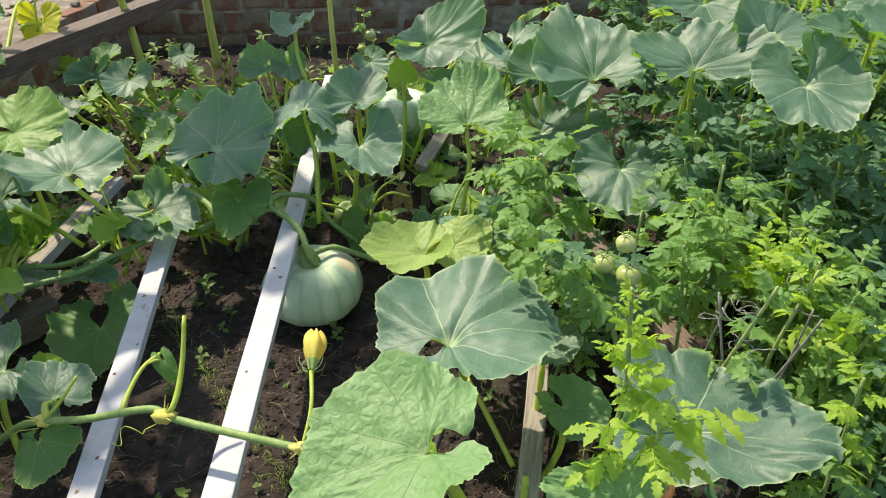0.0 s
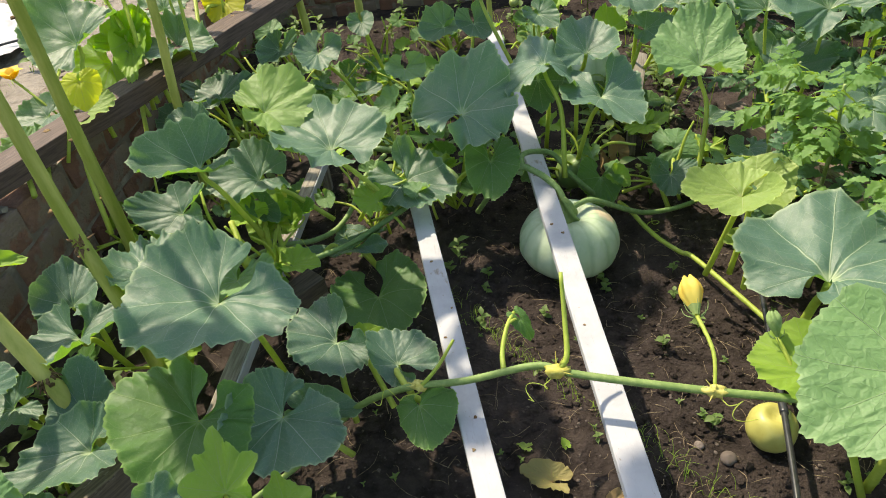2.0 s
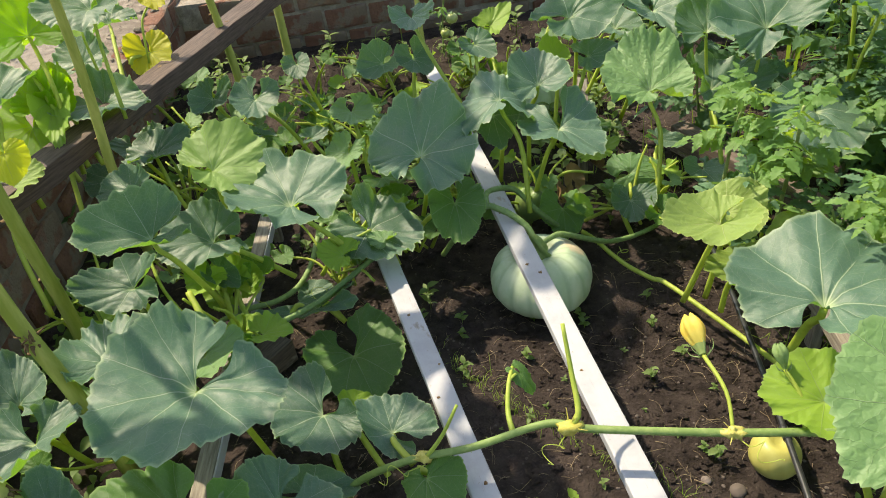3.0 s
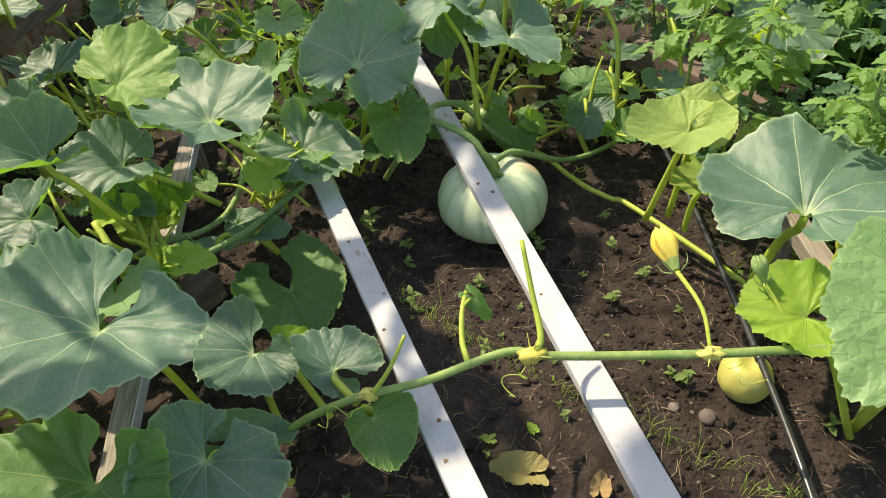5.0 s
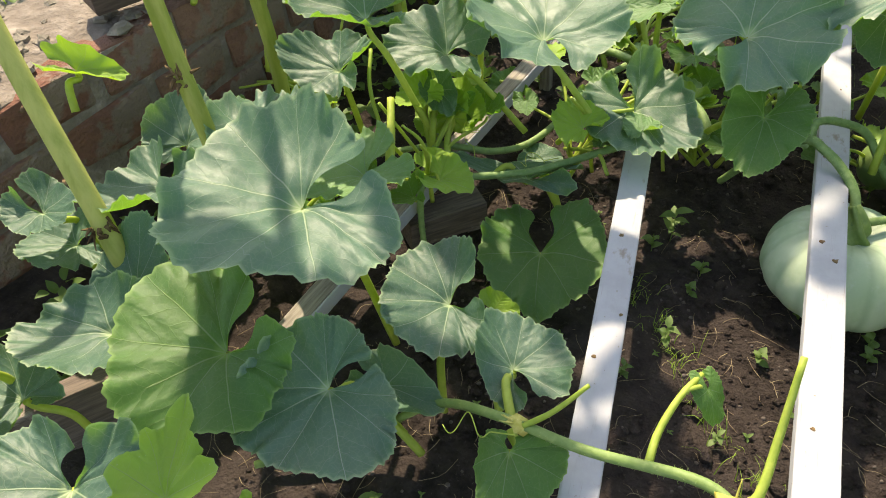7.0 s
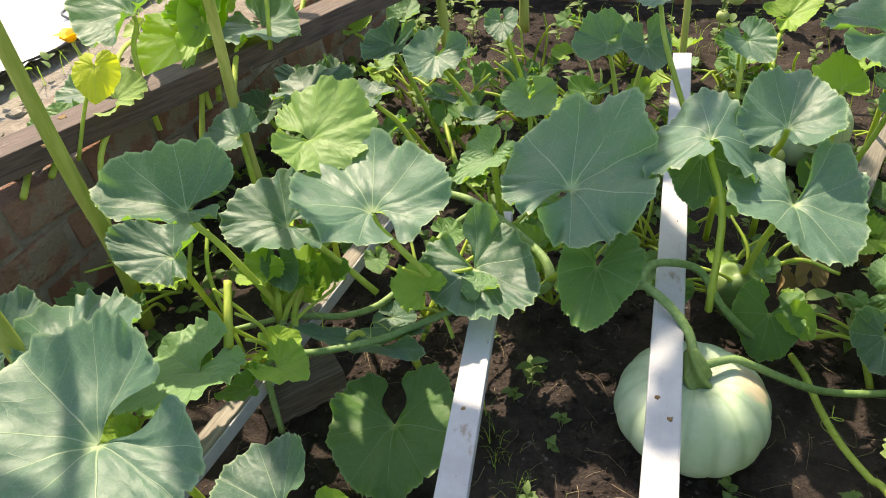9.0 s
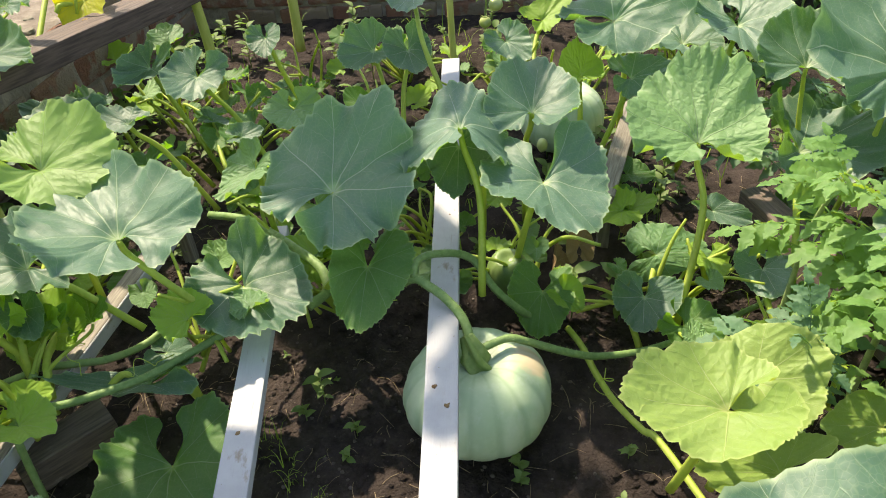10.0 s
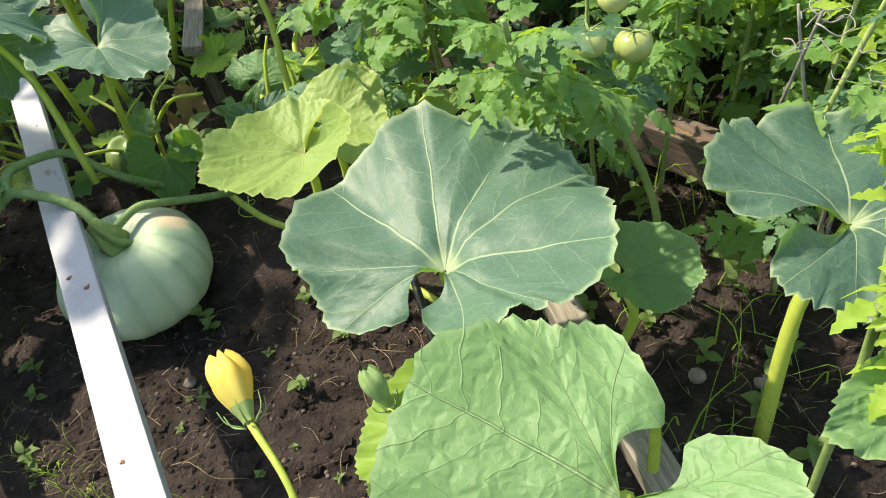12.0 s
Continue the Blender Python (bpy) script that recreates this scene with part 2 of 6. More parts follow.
def wood_material(name, paint, wood_a, wood_b, paint_share):
    """Sawn timber along its X axis; paint_share: how much of it old paint still covers."""
    k = Mat(name, 0.7, 0.25)
    grain = k.noise(14, 6.0, 0.65, k.coord("Object", (0.7, 9, 9)))
    wood = k.mix(k.step(grain, 0.3, 0.7), wood_a, wood_b)
    worn = k.noise(7, 6.0, 0.7, k.coord("Object", (1.0, 2.5, 2.5)))
    speck = k.step(k.noise(70, 4.0, 0.65), 0.66, 0.72)
    streak = k.step(k.noise(30, 5.0, 0.7, k.coord("Object", (0.35, 6, 6))), 0.60, 0.72, 0.0, 0.5)
    cover = k.step(worn, 0.62 * paint_share + 0.13, 0.62 * paint_share + 0.23, 1.0, 0.0)
    cover = k.math('MULTIPLY', k.math('MULTIPLY', cover, k.math('SUBTRACT', 1.0, speck)), k.math('SUBTRACT', 1.0, streak))
    coat = k.mix(k.math('MULTIPLY', k.step(k.noise(11, 6.0, 0.65), 0.4, 0.7), 0.65), paint, tuple(0.78 * c for c in paint))
    k.colour(k.mix(cover, wood, coat))
    k.bump(k.math('ADD', k.math('MULTIPLY', grain, 0.8), k.math('MULTIPLY', cover, 0.5)), 0.45, 0.003)
    return k.m


def soil_material():
    k = Mat("dark_garden_soil", 0.95, 0.12)
    big, mid, fine = k.noise(1.8, 4.0), k.noise(17, 6.0, 0.65), k.noise(110, 5.0, 0.7)
    c = k.mix(k.step(mid, 0.3, 0.7), (0.023, 0.0175, 0.0155), (0.069, 0.053, 0.047))
    c = k.mix(k.step(big, 0.45, 0.65, 0.0, 0.4), c, (0.115, 0.088, 0.080))
    c = k.mix(k.step(fine, 0.58, 0.78, 0.0, 0.6), c, (0.19, 0.15, 0.13))
    c = k.mix(k.step(k.noise(240, 2.0), 0.72, 0.78, 0.0, 0.6), c, (0.22, 0.19, 0.16))
    k.colour(c)
    h = k.math('ADD', k.math('MULTIPLY', mid, 1.0), k.math('MULTIPLY', fine, 0.55))
    k.bump(h, 1.0, 0.035)
    return k.m


def pumpkin_material(name, scar):
    """scar: the middle of a corky patch, in the pumpkin's own space."""
    k = Mat(name, 0.42, 0.45)
    uv = k.node("ShaderNodeSeparateXYZ")
    k.t.links.new(k.node("ShaderNodeTexCoord").outputs["UV"], uv.inputs[0])
    groove = k.math('PINGPONG', k.math('MULTIPLY', uv.outputs[0], 16.0), 0.5)
    c = k.mix(k.step(k.noise(14, 5.0), 0.35, 0.65), (0.33, 0.43, 0.27), (0.43, 0.51, 0.35))
    c = k.mix(k.step(groove, 0.0, 0.22, 0.5, 0.0), c, (0.25, 0.34, 0.21))
    c = k.mix(k.step(k.noise(34, 4.0, 0.6, k.coord("Object", (1, 1, 0.35))), 0.52, 0.7, 0.0, 0.35), c, (0.47, 0.53, 0.42))
    d = k.node("ShaderNodeVectorMath", operation='DISTANCE')
    k.t.links.new(k.coord(), d.inputs[0])
    d.inputs[1].default_value = scar
    c = k.mix(k.step(k.math('MULTIPLY_ADD', k.noise(40, 4.0), 0.05, d.outputs["Value"]), 0.060, 0.078, 0.85, 0.0), c, (0.52, 0.40, 0.27))
    k.colour(c)
    k.bump(k.math('ADD', k.noise(60, 3.0), k.math('MULTIPLY', k.noise(8, 3.0), 2.0)), 0.15, 0.004)
    return k.m


BRICK, SOIL = brick_material(), soil_material()
PUMPKIN = pumpkin_material("pale_green_pumpkin_skin", (0.112, -0.020, 0.175))
PUMPKIN_FAR = pumpkin_material("pale_green_pumpkin_skin_far", (0.0, 0.0, -0.3))
WHITE_WOOD = wood_material("white_painted_lath", (0.385, 0.385, 0.40), (0.28, 0.255, 0.22), (0.24, 0.19, 0.15), 0.80)
GREY_WOOD = wood_material("weathered_grey_lath", (0.62, 0.60, 0.57), (0.27, 0.24, 0.20), (0.13, 0.11, 0.09), 0.25)
BROWN_WOOD = wood_material("weathered_brown_timber", (0.26, 0.21, 0.185), (0.115, 0.078, 0.064), (0.050, 0.033, 0.028), 0.24)
PINK_WOOD = wood_material("weathered_pinkish_timber", (0.27, 0.23, 0.205), (0.165, 0.125, 0.105), (0.080, 0.060, 0.052), 0.3)
LEMON_SKIN = simple("yellow_pumpkin_skin", (0.31, 0.28, 0.065), (0.39, 0.37, 0.11), 20, 0.4, 0.4, 0.2, 0.002)
YOUNG_SKIN = simple("young_pumpkin_skin", (0.13, 0.20, 0.06), (0.21, 0.29, 0.11), 26, 0.4, 0.4, 0.2, 0.002)

# ---- builders ----
def mesh_of(name, verts, faces, material, uvs=None, smooth=True):
    me = bpy.data.meshes.new(name)
    me.from_pydata([tuple(v) for v in verts], [], faces)
    me.materials.append(material)
    if smooth:
        me.polygons.foreach_set("use_smooth", [True] * len(me.polygons))
    if uvs is not None:
        layer = me.uv_layers.new(name="UVMap")
        idx = np.empty(len(me.loops), dtype=np.int32)
        me.loops.foreach_get("vertex_index", idx)
        layer.data.foreach_set("uv", np.asarray(uvs, dtype=np.float32)[idx].ravel())
    me.update()
    return me


def world_of(ob):
    return world_of(ob.parent) @ ob.matrix_basis if ob.parent else ob.matrix_basis.copy()


def part(name, data, parent, label="", m=None):
    """A mesh under a thing or a part; m and the mesh's own points are in the world."""
    ob = new(name, data)
    ob.parent = parent
    ob.matrix_basis = world_of(parent).inverted() @ (m or Matrix())
    return tagged(ob, label) if label else ob


def thing(name, label, category, at=(0, 0, 0), group="", kind="", data=None):
    ob = new(name, data)
    ob.location = at
    return tagged(ob, label, category, group, kind)


def bezier(points, n=24):
    """A smooth line through the points (Catmull-Rom)."""
    p = [Vector(q) for q in points]
    p = [p[0] * 2 - p[1]] + p + [p[-1] * 2 - p[-2]]
    out = []
    spans = len(p) - 3
    for i in range(n + 1):
        s = min(i / n * spans, spans - 1e-6)
        k, t = int(s), s - int(s)
        a, b, c, d = p[k:k + 4]
        out.append(0.5 * ((2 * b) + (c - a) * t + (2 * a - 5 * b + 4 * c - d) * t * t + (3 * b - a - 3 * c + d) * t ** 3))
    return out


def tube_data(points, radii, sides=8, rib=0.0, ribs=5):
    """Rings of a tapering stalk along the points; rib: depth of lengthwise ribs."""
    verts, faces = [], []
    n = len(points)
    up = Vector((0.13, 0.21, 0.97))
    for i, p in enumerate(points):
        d = (points[min(i + 1, n - 1)] - points[max(i - 1, 0)]).normalized()
        a = d.cross(up)
        a = a.normalized() if a.length > 0.05 else d.orthogonal().normalized()
        b = d.cross(a)
        r = radii[0] + (radii[1] - radii[0]) * i / (n - 1)
        for k in range(sides):
            w = 2 * math.pi * k / sides
            q = r * (1 + rib * math.cos(ribs * w))
            verts.append(p + a * math.cos(w) * q + b * math.sin(w) * q)
    for i in range(n - 1):
        for k in range(sides):
            faces.append((i * sides + k, i * sides + (k + 1) % sides, (i + 1) * sides + (k + 1) % sides, (i + 1) * sides + k))
    faces.append(tuple(range(sides))[::-1])
    faces.append(tuple((n - 1) * sides + k for k in range(sides)))
    return verts, faces


def tube(name, points, radii, material, sides=8, rib=0.0, ribs=5, n=0):
    pts = bezier(points, n or max(8, 5 * len(points)))
    return mesh_of(name, *tube_data(pts, radii, sides, rib, ribs), material)


def join(*sets):
    """One list of vertices and faces out of several."""
    verts, faces = [], []
    for v, f in sets:
        k = len(verts)
        verts += list(v)
        faces += [tuple(i + k for i in q) for q in f]
    return verts, faces


def lump(radius, seed, squash=1.0, rough=0.25, rings=5, seg=8):
    """An uneven ball, for clods and pebbles."""
    verts, faces = [], []
    for i in range(rings + 1):
        th = math.pi * i / rings
        for j in range(seg):
            ph = 2 * math.pi * j / seg
            d = Vector((math.sin(th) * math.cos(ph), math.sin(th) * math.sin(ph), math.cos(th)))
            q = 1 + rough * noise.noise(d * 1.7 + Vector((seed * 3.1, seed * 1.7, 0)))
            verts.append(Vector((d.x, d.y, d.z * squash)) * radius * q)
    for i in range(rings):
        for j in range(seg):
            a, b = i * seg + j, i * seg + (j + 1) % seg
            faces.append((a, a + seg, b + seg, b))
    return verts, faces


def box_data(sx, sy, sz, bevel=0.004, cut=0.0, seed=0, steps=1):
    """A sawn piece with eased edges, along X, its centre at the origin; cut: unevenness."""
    bm = bmesh.new()
    bmesh.ops.create_cube(bm, size=1.0)
    bmesh.ops.scale(bm, vec=(sx, sy, sz), verts=bm.verts)
    if steps > 1:
        for s in range(1, steps):
            bmesh.ops.bisect_plane(bm, geom=bm.verts[:] + bm.edges[:] + bm.faces[:], plane_co=(sx * (s / steps - 0.5), 0, 0), plane_no=(1, 0, 0))
    if bevel:
        edges = [e for e in bm.edges if e.is_manifold and e.calc_face_angle(0) > 0.5]
        bmesh.ops.bevel(bm, geom=edges, offset=bevel, segments=2, affect='EDGES', profile=0.6)
    if cut:
        for v in bm.verts:
            v.co += cut * noise.noise_vector(v.co * 6 + Vector((seed * 5.3, 0, seed)))
    verts = [v.co.copy() for v in bm.verts]
    bm.verts.index_update()
    faces = [tuple(v.index for v in f.verts) for f in bm.faces]
    bm.free()
    return verts, faces


def timber(name, label, a, b, wide, thick, material, turn=0.0, cut=0.003, seed=1, category="plank", group=""):
    """A straight plank from a to b (the middle of its ends); turn: degrees round its length."""
    a, b = Vector(a), Vector(b)
    d = b - a
    m = Matrix.Translation((a + b) / 2) @ d.to_track_quat('X', 'Z').to_matrix().to_4x4() @ pose(0, 0, 0, turn, 0, 0)
    v, f = box_data(d.length, wide, thick, 0.004, cut, seed, 14)
    ob = thing(name, label, category, group=group, data=mesh_of(name, v, f, material, smooth=False))
    ob.matrix_basis = m
    return ob


# ---- ground and walls ----
def soil_height(x, y):
    """The bed's surface: uneven soil that banks up towards the walls."""
    z = 0.03 * noise.noise(Vector((x * 1.3, y * 1.3, 0.2))) + 0.012 * noise.noise(Vector((x * 7, y * 7, 1.2))) + 0.006 * noise.noise(Vector((x * 23, y * 23, 2.2)))
    bank = max(0.0, min(1.0, (-1.65 - x) / 0.5)) + max(0.0, min(1.0, (y - 3.3) / 0.9))
    fade = 1.0 if abs(x) < 6 and abs(y) < 8 else 0.0
    mound = 0.10 * math.exp(-((x + 0.21) ** 2 + (y - 3.12) ** 2) / 0.09)
    return fade * (z + 0.12 * min(1.0, bank) + mound)


def axis(lo, hi, step, far):
    mid = np.arange(lo, hi, step)
    grow = np.cumsum(step * 1.35 ** np.arange(1, 27))
    grow = grow[grow < far]
    return np.concatenate([lo - grow[::-1], mid, mid[-1] + grow])


gx, gy = axis(-2.4, 1.9, 0.018, 900), axis(0.2, 4.6, 0.018, 900)
gverts = [(x, y, soil_height(x, y) if -3 < x < 3 and -1 < y < 6 else 0.0) for y in gy for x in gx]
nx_ = len(gx)
gfaces = [(j * nx_ + i, j * nx_ + i + 1, (j + 1) * nx_ + i + 1, (j + 1) * nx_ + i) for j in range(len(gy) - 1) for i in range(nx_ - 1)]
ground = thing("ground", "dark crumbly garden soil of the pumpkin bed", "soil", kind="structure", data=mesh_of("ground", gverts, gfaces, SOIL))

WALL_A, WALL_B = Vector((-2.27, 0.4, 0)), Vector((-1.93, 4.42, 0))     # face of the side wall
BACK_Y = 4.36                                                           # face of the back wall
TOP = 0.50


def wall_core(name, label, a, b, thick, height, side):
    """Mortar core of a low wall; its face runs from a to b."""
    d = (b - a).normalized()
    nrm = Vector((-d.y, d.x, 0)) * side
    v, f = [], []
    n = max(6, int((b - a).length / 0.12))
    for i in range(n + 1):
        p = a + (b - a) * i / n
        for off, z in ((0, -0.1), (0, height - 0.01), (thick * 0.5, height + 0.012), (thick, height), (thick, -0.1)):
            w = 0.012 * noise.noise(Vector((p.x * 5, p.y * 5, off * 9 + z)))
            q = p + nrm * off
            v.append((q.x, q.y, z + (w * 1.6 if z > 0 else 0)))
    for i in range(n):
        for k in range(4):
            s = (i * 5 + k, i * 5 + k + 1, (i + 1) * 5 + k + 1, (i + 1) * 5 + k)
            f.append(s if side > 0 else s[::-1])
    ob = thing(name, label, "wall", kind="structure", data=mesh_of(name, v, f, PLASTER, smooth=False))
    return ob


side_wall = wall_core("wall_west", "low old red brick wall with crumbling mortar", WALL_A, WALL_B, 0.40, TOP, 1)
back_wall = wall_core("wall_north", "low brown brick wall behind the bed", Vector((-2.35, BACK_Y, 0)), Vector((3.2, BACK_Y, 0)), 0.30, 0.46, 1)

# ---- squash plants ----
VEINS = (0.0, 0.62, 1.25, 1.95, 2.6)


def leaf_mesh(name, length, width, material, seed, cup=0.10, ruffle=0.05, notch=0.26, lobes=0.06, fold=0.0, rings=14, seg=112, back=0.68, skew=0.0, bowl=0.0):
    """A heart-shaped squash leaf, its stalk's joint at the origin, its tip along +Y; the blade swells between its veins."""
    rnd = random.Random(seed)
    ph = [rnd.uniform(0, 6.28) for _ in range(8)]
    back *= length
    skew += rnd.uniform(-0.03, 0.03)
    lobes *= rnd.uniform(0.3, 0.9)
    sway, hole = rnd.uniform(0.10, 0.20), rnd.uniform(0.02, 0.07) * width
    lobe = 0.58 + 0.28 * max(0.0, min(1.0, (0.30 - notch) / 0.16))
    q = 0.5 * (length + width / 2)
    verts, uvs, faces = [], [], []
    for j in range(seg + 1):
        th = (j / seg * 2 - 1) * (math.pi - notch * 0.5)
        edge = (math.pi - notch * 0.5 - abs(th))
        near = min(abs(abs(th) - a) for a in VEINS)
        rim = Vector((math.cos(th), math.sin(th), seed * 1.37))
        s = 1 + 0.7 * lobes * math.cos(5 * th) + 0.35 * lobes * math.cos(10 * th) + 0.035 * math.sin(3 * th + ph[0])
        s += 0.09 * noise.noise(rim * 1.6) + 0.045 * noise.noise(rim * 6.0) + (0.012 if j % 2 else -0.012) + rnd.uniform(-0.010, 0.010)
        s *= lobe + (1 - lobe) * min(1.0, edge / 0.50) ** 0.6
        ex = 0.5 * width * math.sin(th) * s * (1 + skew * (1 if th > 0 else -1))
        ey = (length if abs(th) < math.pi / 2 else back) * math.cos(th) * s
        # the sides of the heart reach further back than a plain oval
        ey -= 0.10 * length * math.sin(abs(th)) ** 6
        wave = noise.noise(rim * 3.1 + Vector((9, 0, 0)))
        frill = noise.noise(rim * 8.0 + Vector((0, 5, 0)))
        for i in range(rings):
            r = (i + 0.15) / (rings - 0.85)
            z = cup * q * r * r - 0.10 * q * math.exp(-(r / 0.13) ** 2)
            z += bowl * q * (r * r - 0.7)
            z += sway * q * r * r * math.sin(2 * th + ph[7])
            z += ruffle * q * (r ** 3 * wave * 2.6 + r ** 6 * frill * 2.2)
            z += 0.016 * q * min(1.0, near / 0.28) * math.sin(math.pi * min(1.0, r * 0.97)) ** 0.7
            z += 0.005 * q * abs(math.sin(math.pi * 5.6 * r * (math.cos(near) - 0.95 * math.sin(near)))) * min(1.0, near * r / 0.08)
            z += fold * q * (abs(math.sin(th)) * r) ** 1.3
            z += 0.15 * q * r * noise.noise(Vector((ex * r * 7, ey * r * 7, seed))) + 0.022 * q * noise.noise(Vector((ex * r * 24, ey * r * 24, seed + 5)))
            open_ = hole * math.sin(math.pi * min(1.0, r * 1.1)) * math.exp(-(edge / 0.45) ** 2) * (1 if th > 0 else -1)
            verts.append((ex * r + open_, ey * r, z))
            uvs.append((th / (2 * math.pi) + 0.5, r))
    for j in range(seg):
        for i in range(rings - 1):
            a = j * rings + i
            faces.append((a, a + 1, a + rings + 1, a + rings))
    return mesh_of(name, verts, faces, material, uvs)


LEAF_COUNT = [0]


def leaf(plant, x, y, z, head, length, width, nx=0.0, ny=-0.15, root=None, mat=None, cup=0.10, ruffle=0.05, notch=0.26, fold=0.0, label="", stem=0.0075, back=0.68, skew=0.0, bowl=None, lobes=0.06):
    """A leaf on its stalk. head: compass angle of the tip; nx, ny: lean of the blade's normal; root: where the stalk starts."""
    LEAF_COUNT[0] += 1
    seed = LEAF_COUNT[0]
    if bowl is None:
        bowl = 0.0 if cup < 0 or fold else random.Random(seed + 11).uniform(0.04, 0.20)
    deep = 0.05 * (length + width / 2) * (1 + 7 * bowl)
    nrm = Vector((nx, ny, 1)).normalized()
    ey = Vector((math.cos(radians(head)), math.sin(radians(head)), 0))
    ey.z = -(nrm.x * ey.x + nrm.y * ey.y) / nrm.z
    ey.normalize()
    ex = ey.cross(nrm)
    m = Matrix((ex, ey, nrm)).transposed().to_4x4()
    m.translation = (x, y, z)
    blade = part("leaf", leaf_mesh("leaf", length, width, mat or LEAF, seed, cup, ruffle * (1.0 + 0.6 * random.Random(seed + 3).random()), notch, lobes, fold, *((14, 112) if width > 0.12 else (9, 56)), back, skew, bowl), plant, label, m)
    j = Vector((x, y, z))
    if root is None:
        root = (x - ey.x * (0.10 + 0.25 * length), y - ey.y * (0.10 + 0.25 * length), None)
    rx, ry, rz = root
    if rz is None:
        rz = soil_height(rx, ry) + 0.01
    g = Vector((rx, ry, rz))
    mid = g.lerp(j, 0.55) + Vector((0, 0, 0.05 * (j - g).length)) + Vector((random.Random(seed).uniform(-0.03, 0.03), random.Random(seed + 7).uniform(-0.03, 0.03), 0))
    end = j - nrm * (0.004 + deep)
    stalk = tube("leaf_stalk", [g, mid, j.lerp(mid, 0.2) - nrm * (0.012 + deep), end], (stem * 1.2, stem * 0.85), STALK, 8, 0.10, 5, 14)
    part("leaf_stalk", stalk, blade)
    return blade


def squash_plant(label, x, y):
    return thing("pumpkin_plant", label, "pumpkin plant", (x, y, soil_height(x, y)))


def vine(plant, points, r0=0.010, r1=0.007, name="vine", material=None):
    """A ribbed runner with short bristles all along it."""
    ob = part(name, tube(name, points, (r0, r1), material or VINE, 9, 0.08, 5, 6 * len(points)), plant)
    rv = random.Random(int(abs(points[0][0] * 1000)))
    line, hairs = bezier(points, 200), []
    for k in range(46 * len(points)):
        i = rv.randrange(1, 200)
        d = (line[i + 1] - line[i - 1]).normalized()
        o = d.orthogonal().normalized()
        o.rotate(Matrix.Rotation(rv.uniform(0, 6.28), 3, d))
        p = line[i] + o * (r0 + (r1 - r0) * i / 200) * 0.95
        hairs.append(tube_data([p, p + o * 0.002 + d * rv.uniform(-0.001, 0.001), p + o * rv.uniform(0.003, 0.005) + d * rv.uniform(-0.002, 0.002)], (0.0005, 0.00015), 3))
    tagged(part("bristles", mesh_of("bristles", *join(*hairs), VINE_PALE), ob), kind="stuff")
    return ob


west_plant = squash_plant("sprawling pumpkin plant with big grey-green leaves at the wall", -1.12, 2.02)
mid_plant = squash_plant("pumpkin plant with broad grey-green leaves between the laths", -0.84, 2.25)
back_plant = squash_plant("pumpkin plant with ruffled leaves by the back wall", -0.72, 2.95)
right_plant = squash_plant("pumpkin plant with very large leaves and some yellowing ones", 0.20, 1.30)
wall_plant = squash_plant("pumpkin leaves backlit above the side wall", -1.90, 2.30)
leaf(west_plant, -1.175, 2.030, 0.525, 138, 0.235, 0.345, 0.12, -0.12, back=0.62, skew=0.04, notch=0.08, cup=0.10, bowl=0.10, root=(-0.987, 2.031, 0.24))
leaf(mid_plant, -0.765, 2.230, 0.495, 66, 0.245, 0.350, 0.02, -0.36, back=0.66, skew=0.00, cup=0.02, bowl=0.04, notch=0.10, ruffle=0.07, root=(-0.8, 2.35, 0.1))
leaf(west_plant, -1.444, 2.061, 0.407, 196, 0.161, 0.258, 0.18, -0.20, back=0.72, skew=0.11, root=(-1.234, 2.073, 0.2))
leaf(west_plant, -1.525, 1.848, 0.605, 200, 0.172, 0.247, 0.23, -0.15, back=0.66, skew=0.07, cup=0.2, root=(-1.424, 1.93, 0.22))
leaf(west_plant, -1.41, 2.19, 0.590, 26, 0.175, 0.29, 0.10, -0.30, mat=LEAF_LIME, root=(-1.45, 2.25, 0.1), back=0.50, skew=-0.07, cup=0.05)
leaf(west_plant, -1.725, 2.31, 0.490, 162, 0.115, 0.17, -0.08, -0.41, root=(-1.70, 2.3, 0.1), back=0.62, skew=0.03)
leaf(west_plant, -1.752, 2.733, 0.400, 54, 0.170, 0.219, -0.04, -0.01, root=(-1.6, 2.55, 0.06), back=0.66, skew=-0.02)
leaf(west_plant, -1.472, 2.679, 0.441, 162, 0.094, 0.120, 0.03, -0.23, root=(-1.3, 2.72, 0.1), back=0.75, skew=0.0)
leaf(back_plant, -1.549, 3.029, 0.468, -115, 0.136, 0.170, 0.05, -0.35, cup=0.2, root=(-1.35, 2.95, 0.06), back=0.63, skew=-0.03)
leaf(back_plant, -1.374, 2.985, 0.448, -108, 0.137, 0.190, 0.17, -0.35, cup=0.2, root=(-1.15, 2.95, 0.05), back=0.74, skew=-0.07)
leaf(back_plant, -1.202, 3.195, 0.484, -75, 0.082, 0.122, 0.01, -0.77, cup=0.0, root=(-1.12, 3.3, 0.08), back=0.68, skew=-0.0)
leaf(back_plant, -0.838, 3.197, 0.430, -163, 0.120, 0.191, -0.01, -0.61, cup=0.2, root=(-0.75, 3.05, 0.08), back=0.65, skew=-0.07)
leaf(back_plant, -0.703, 3.101, 0.466, -72, 0.128, 0.157, 0.09, -0.53, root=(-0.72, 2.9, 0.06), back=0.71, skew=-0.01)
leaf(back_plant, -0.685, 3.197, 0.613, -81, 0.132, 0.192, -0.01, -0.16, root=(-0.52, 2.85, 0.27), back=0.68, skew=-0.01)
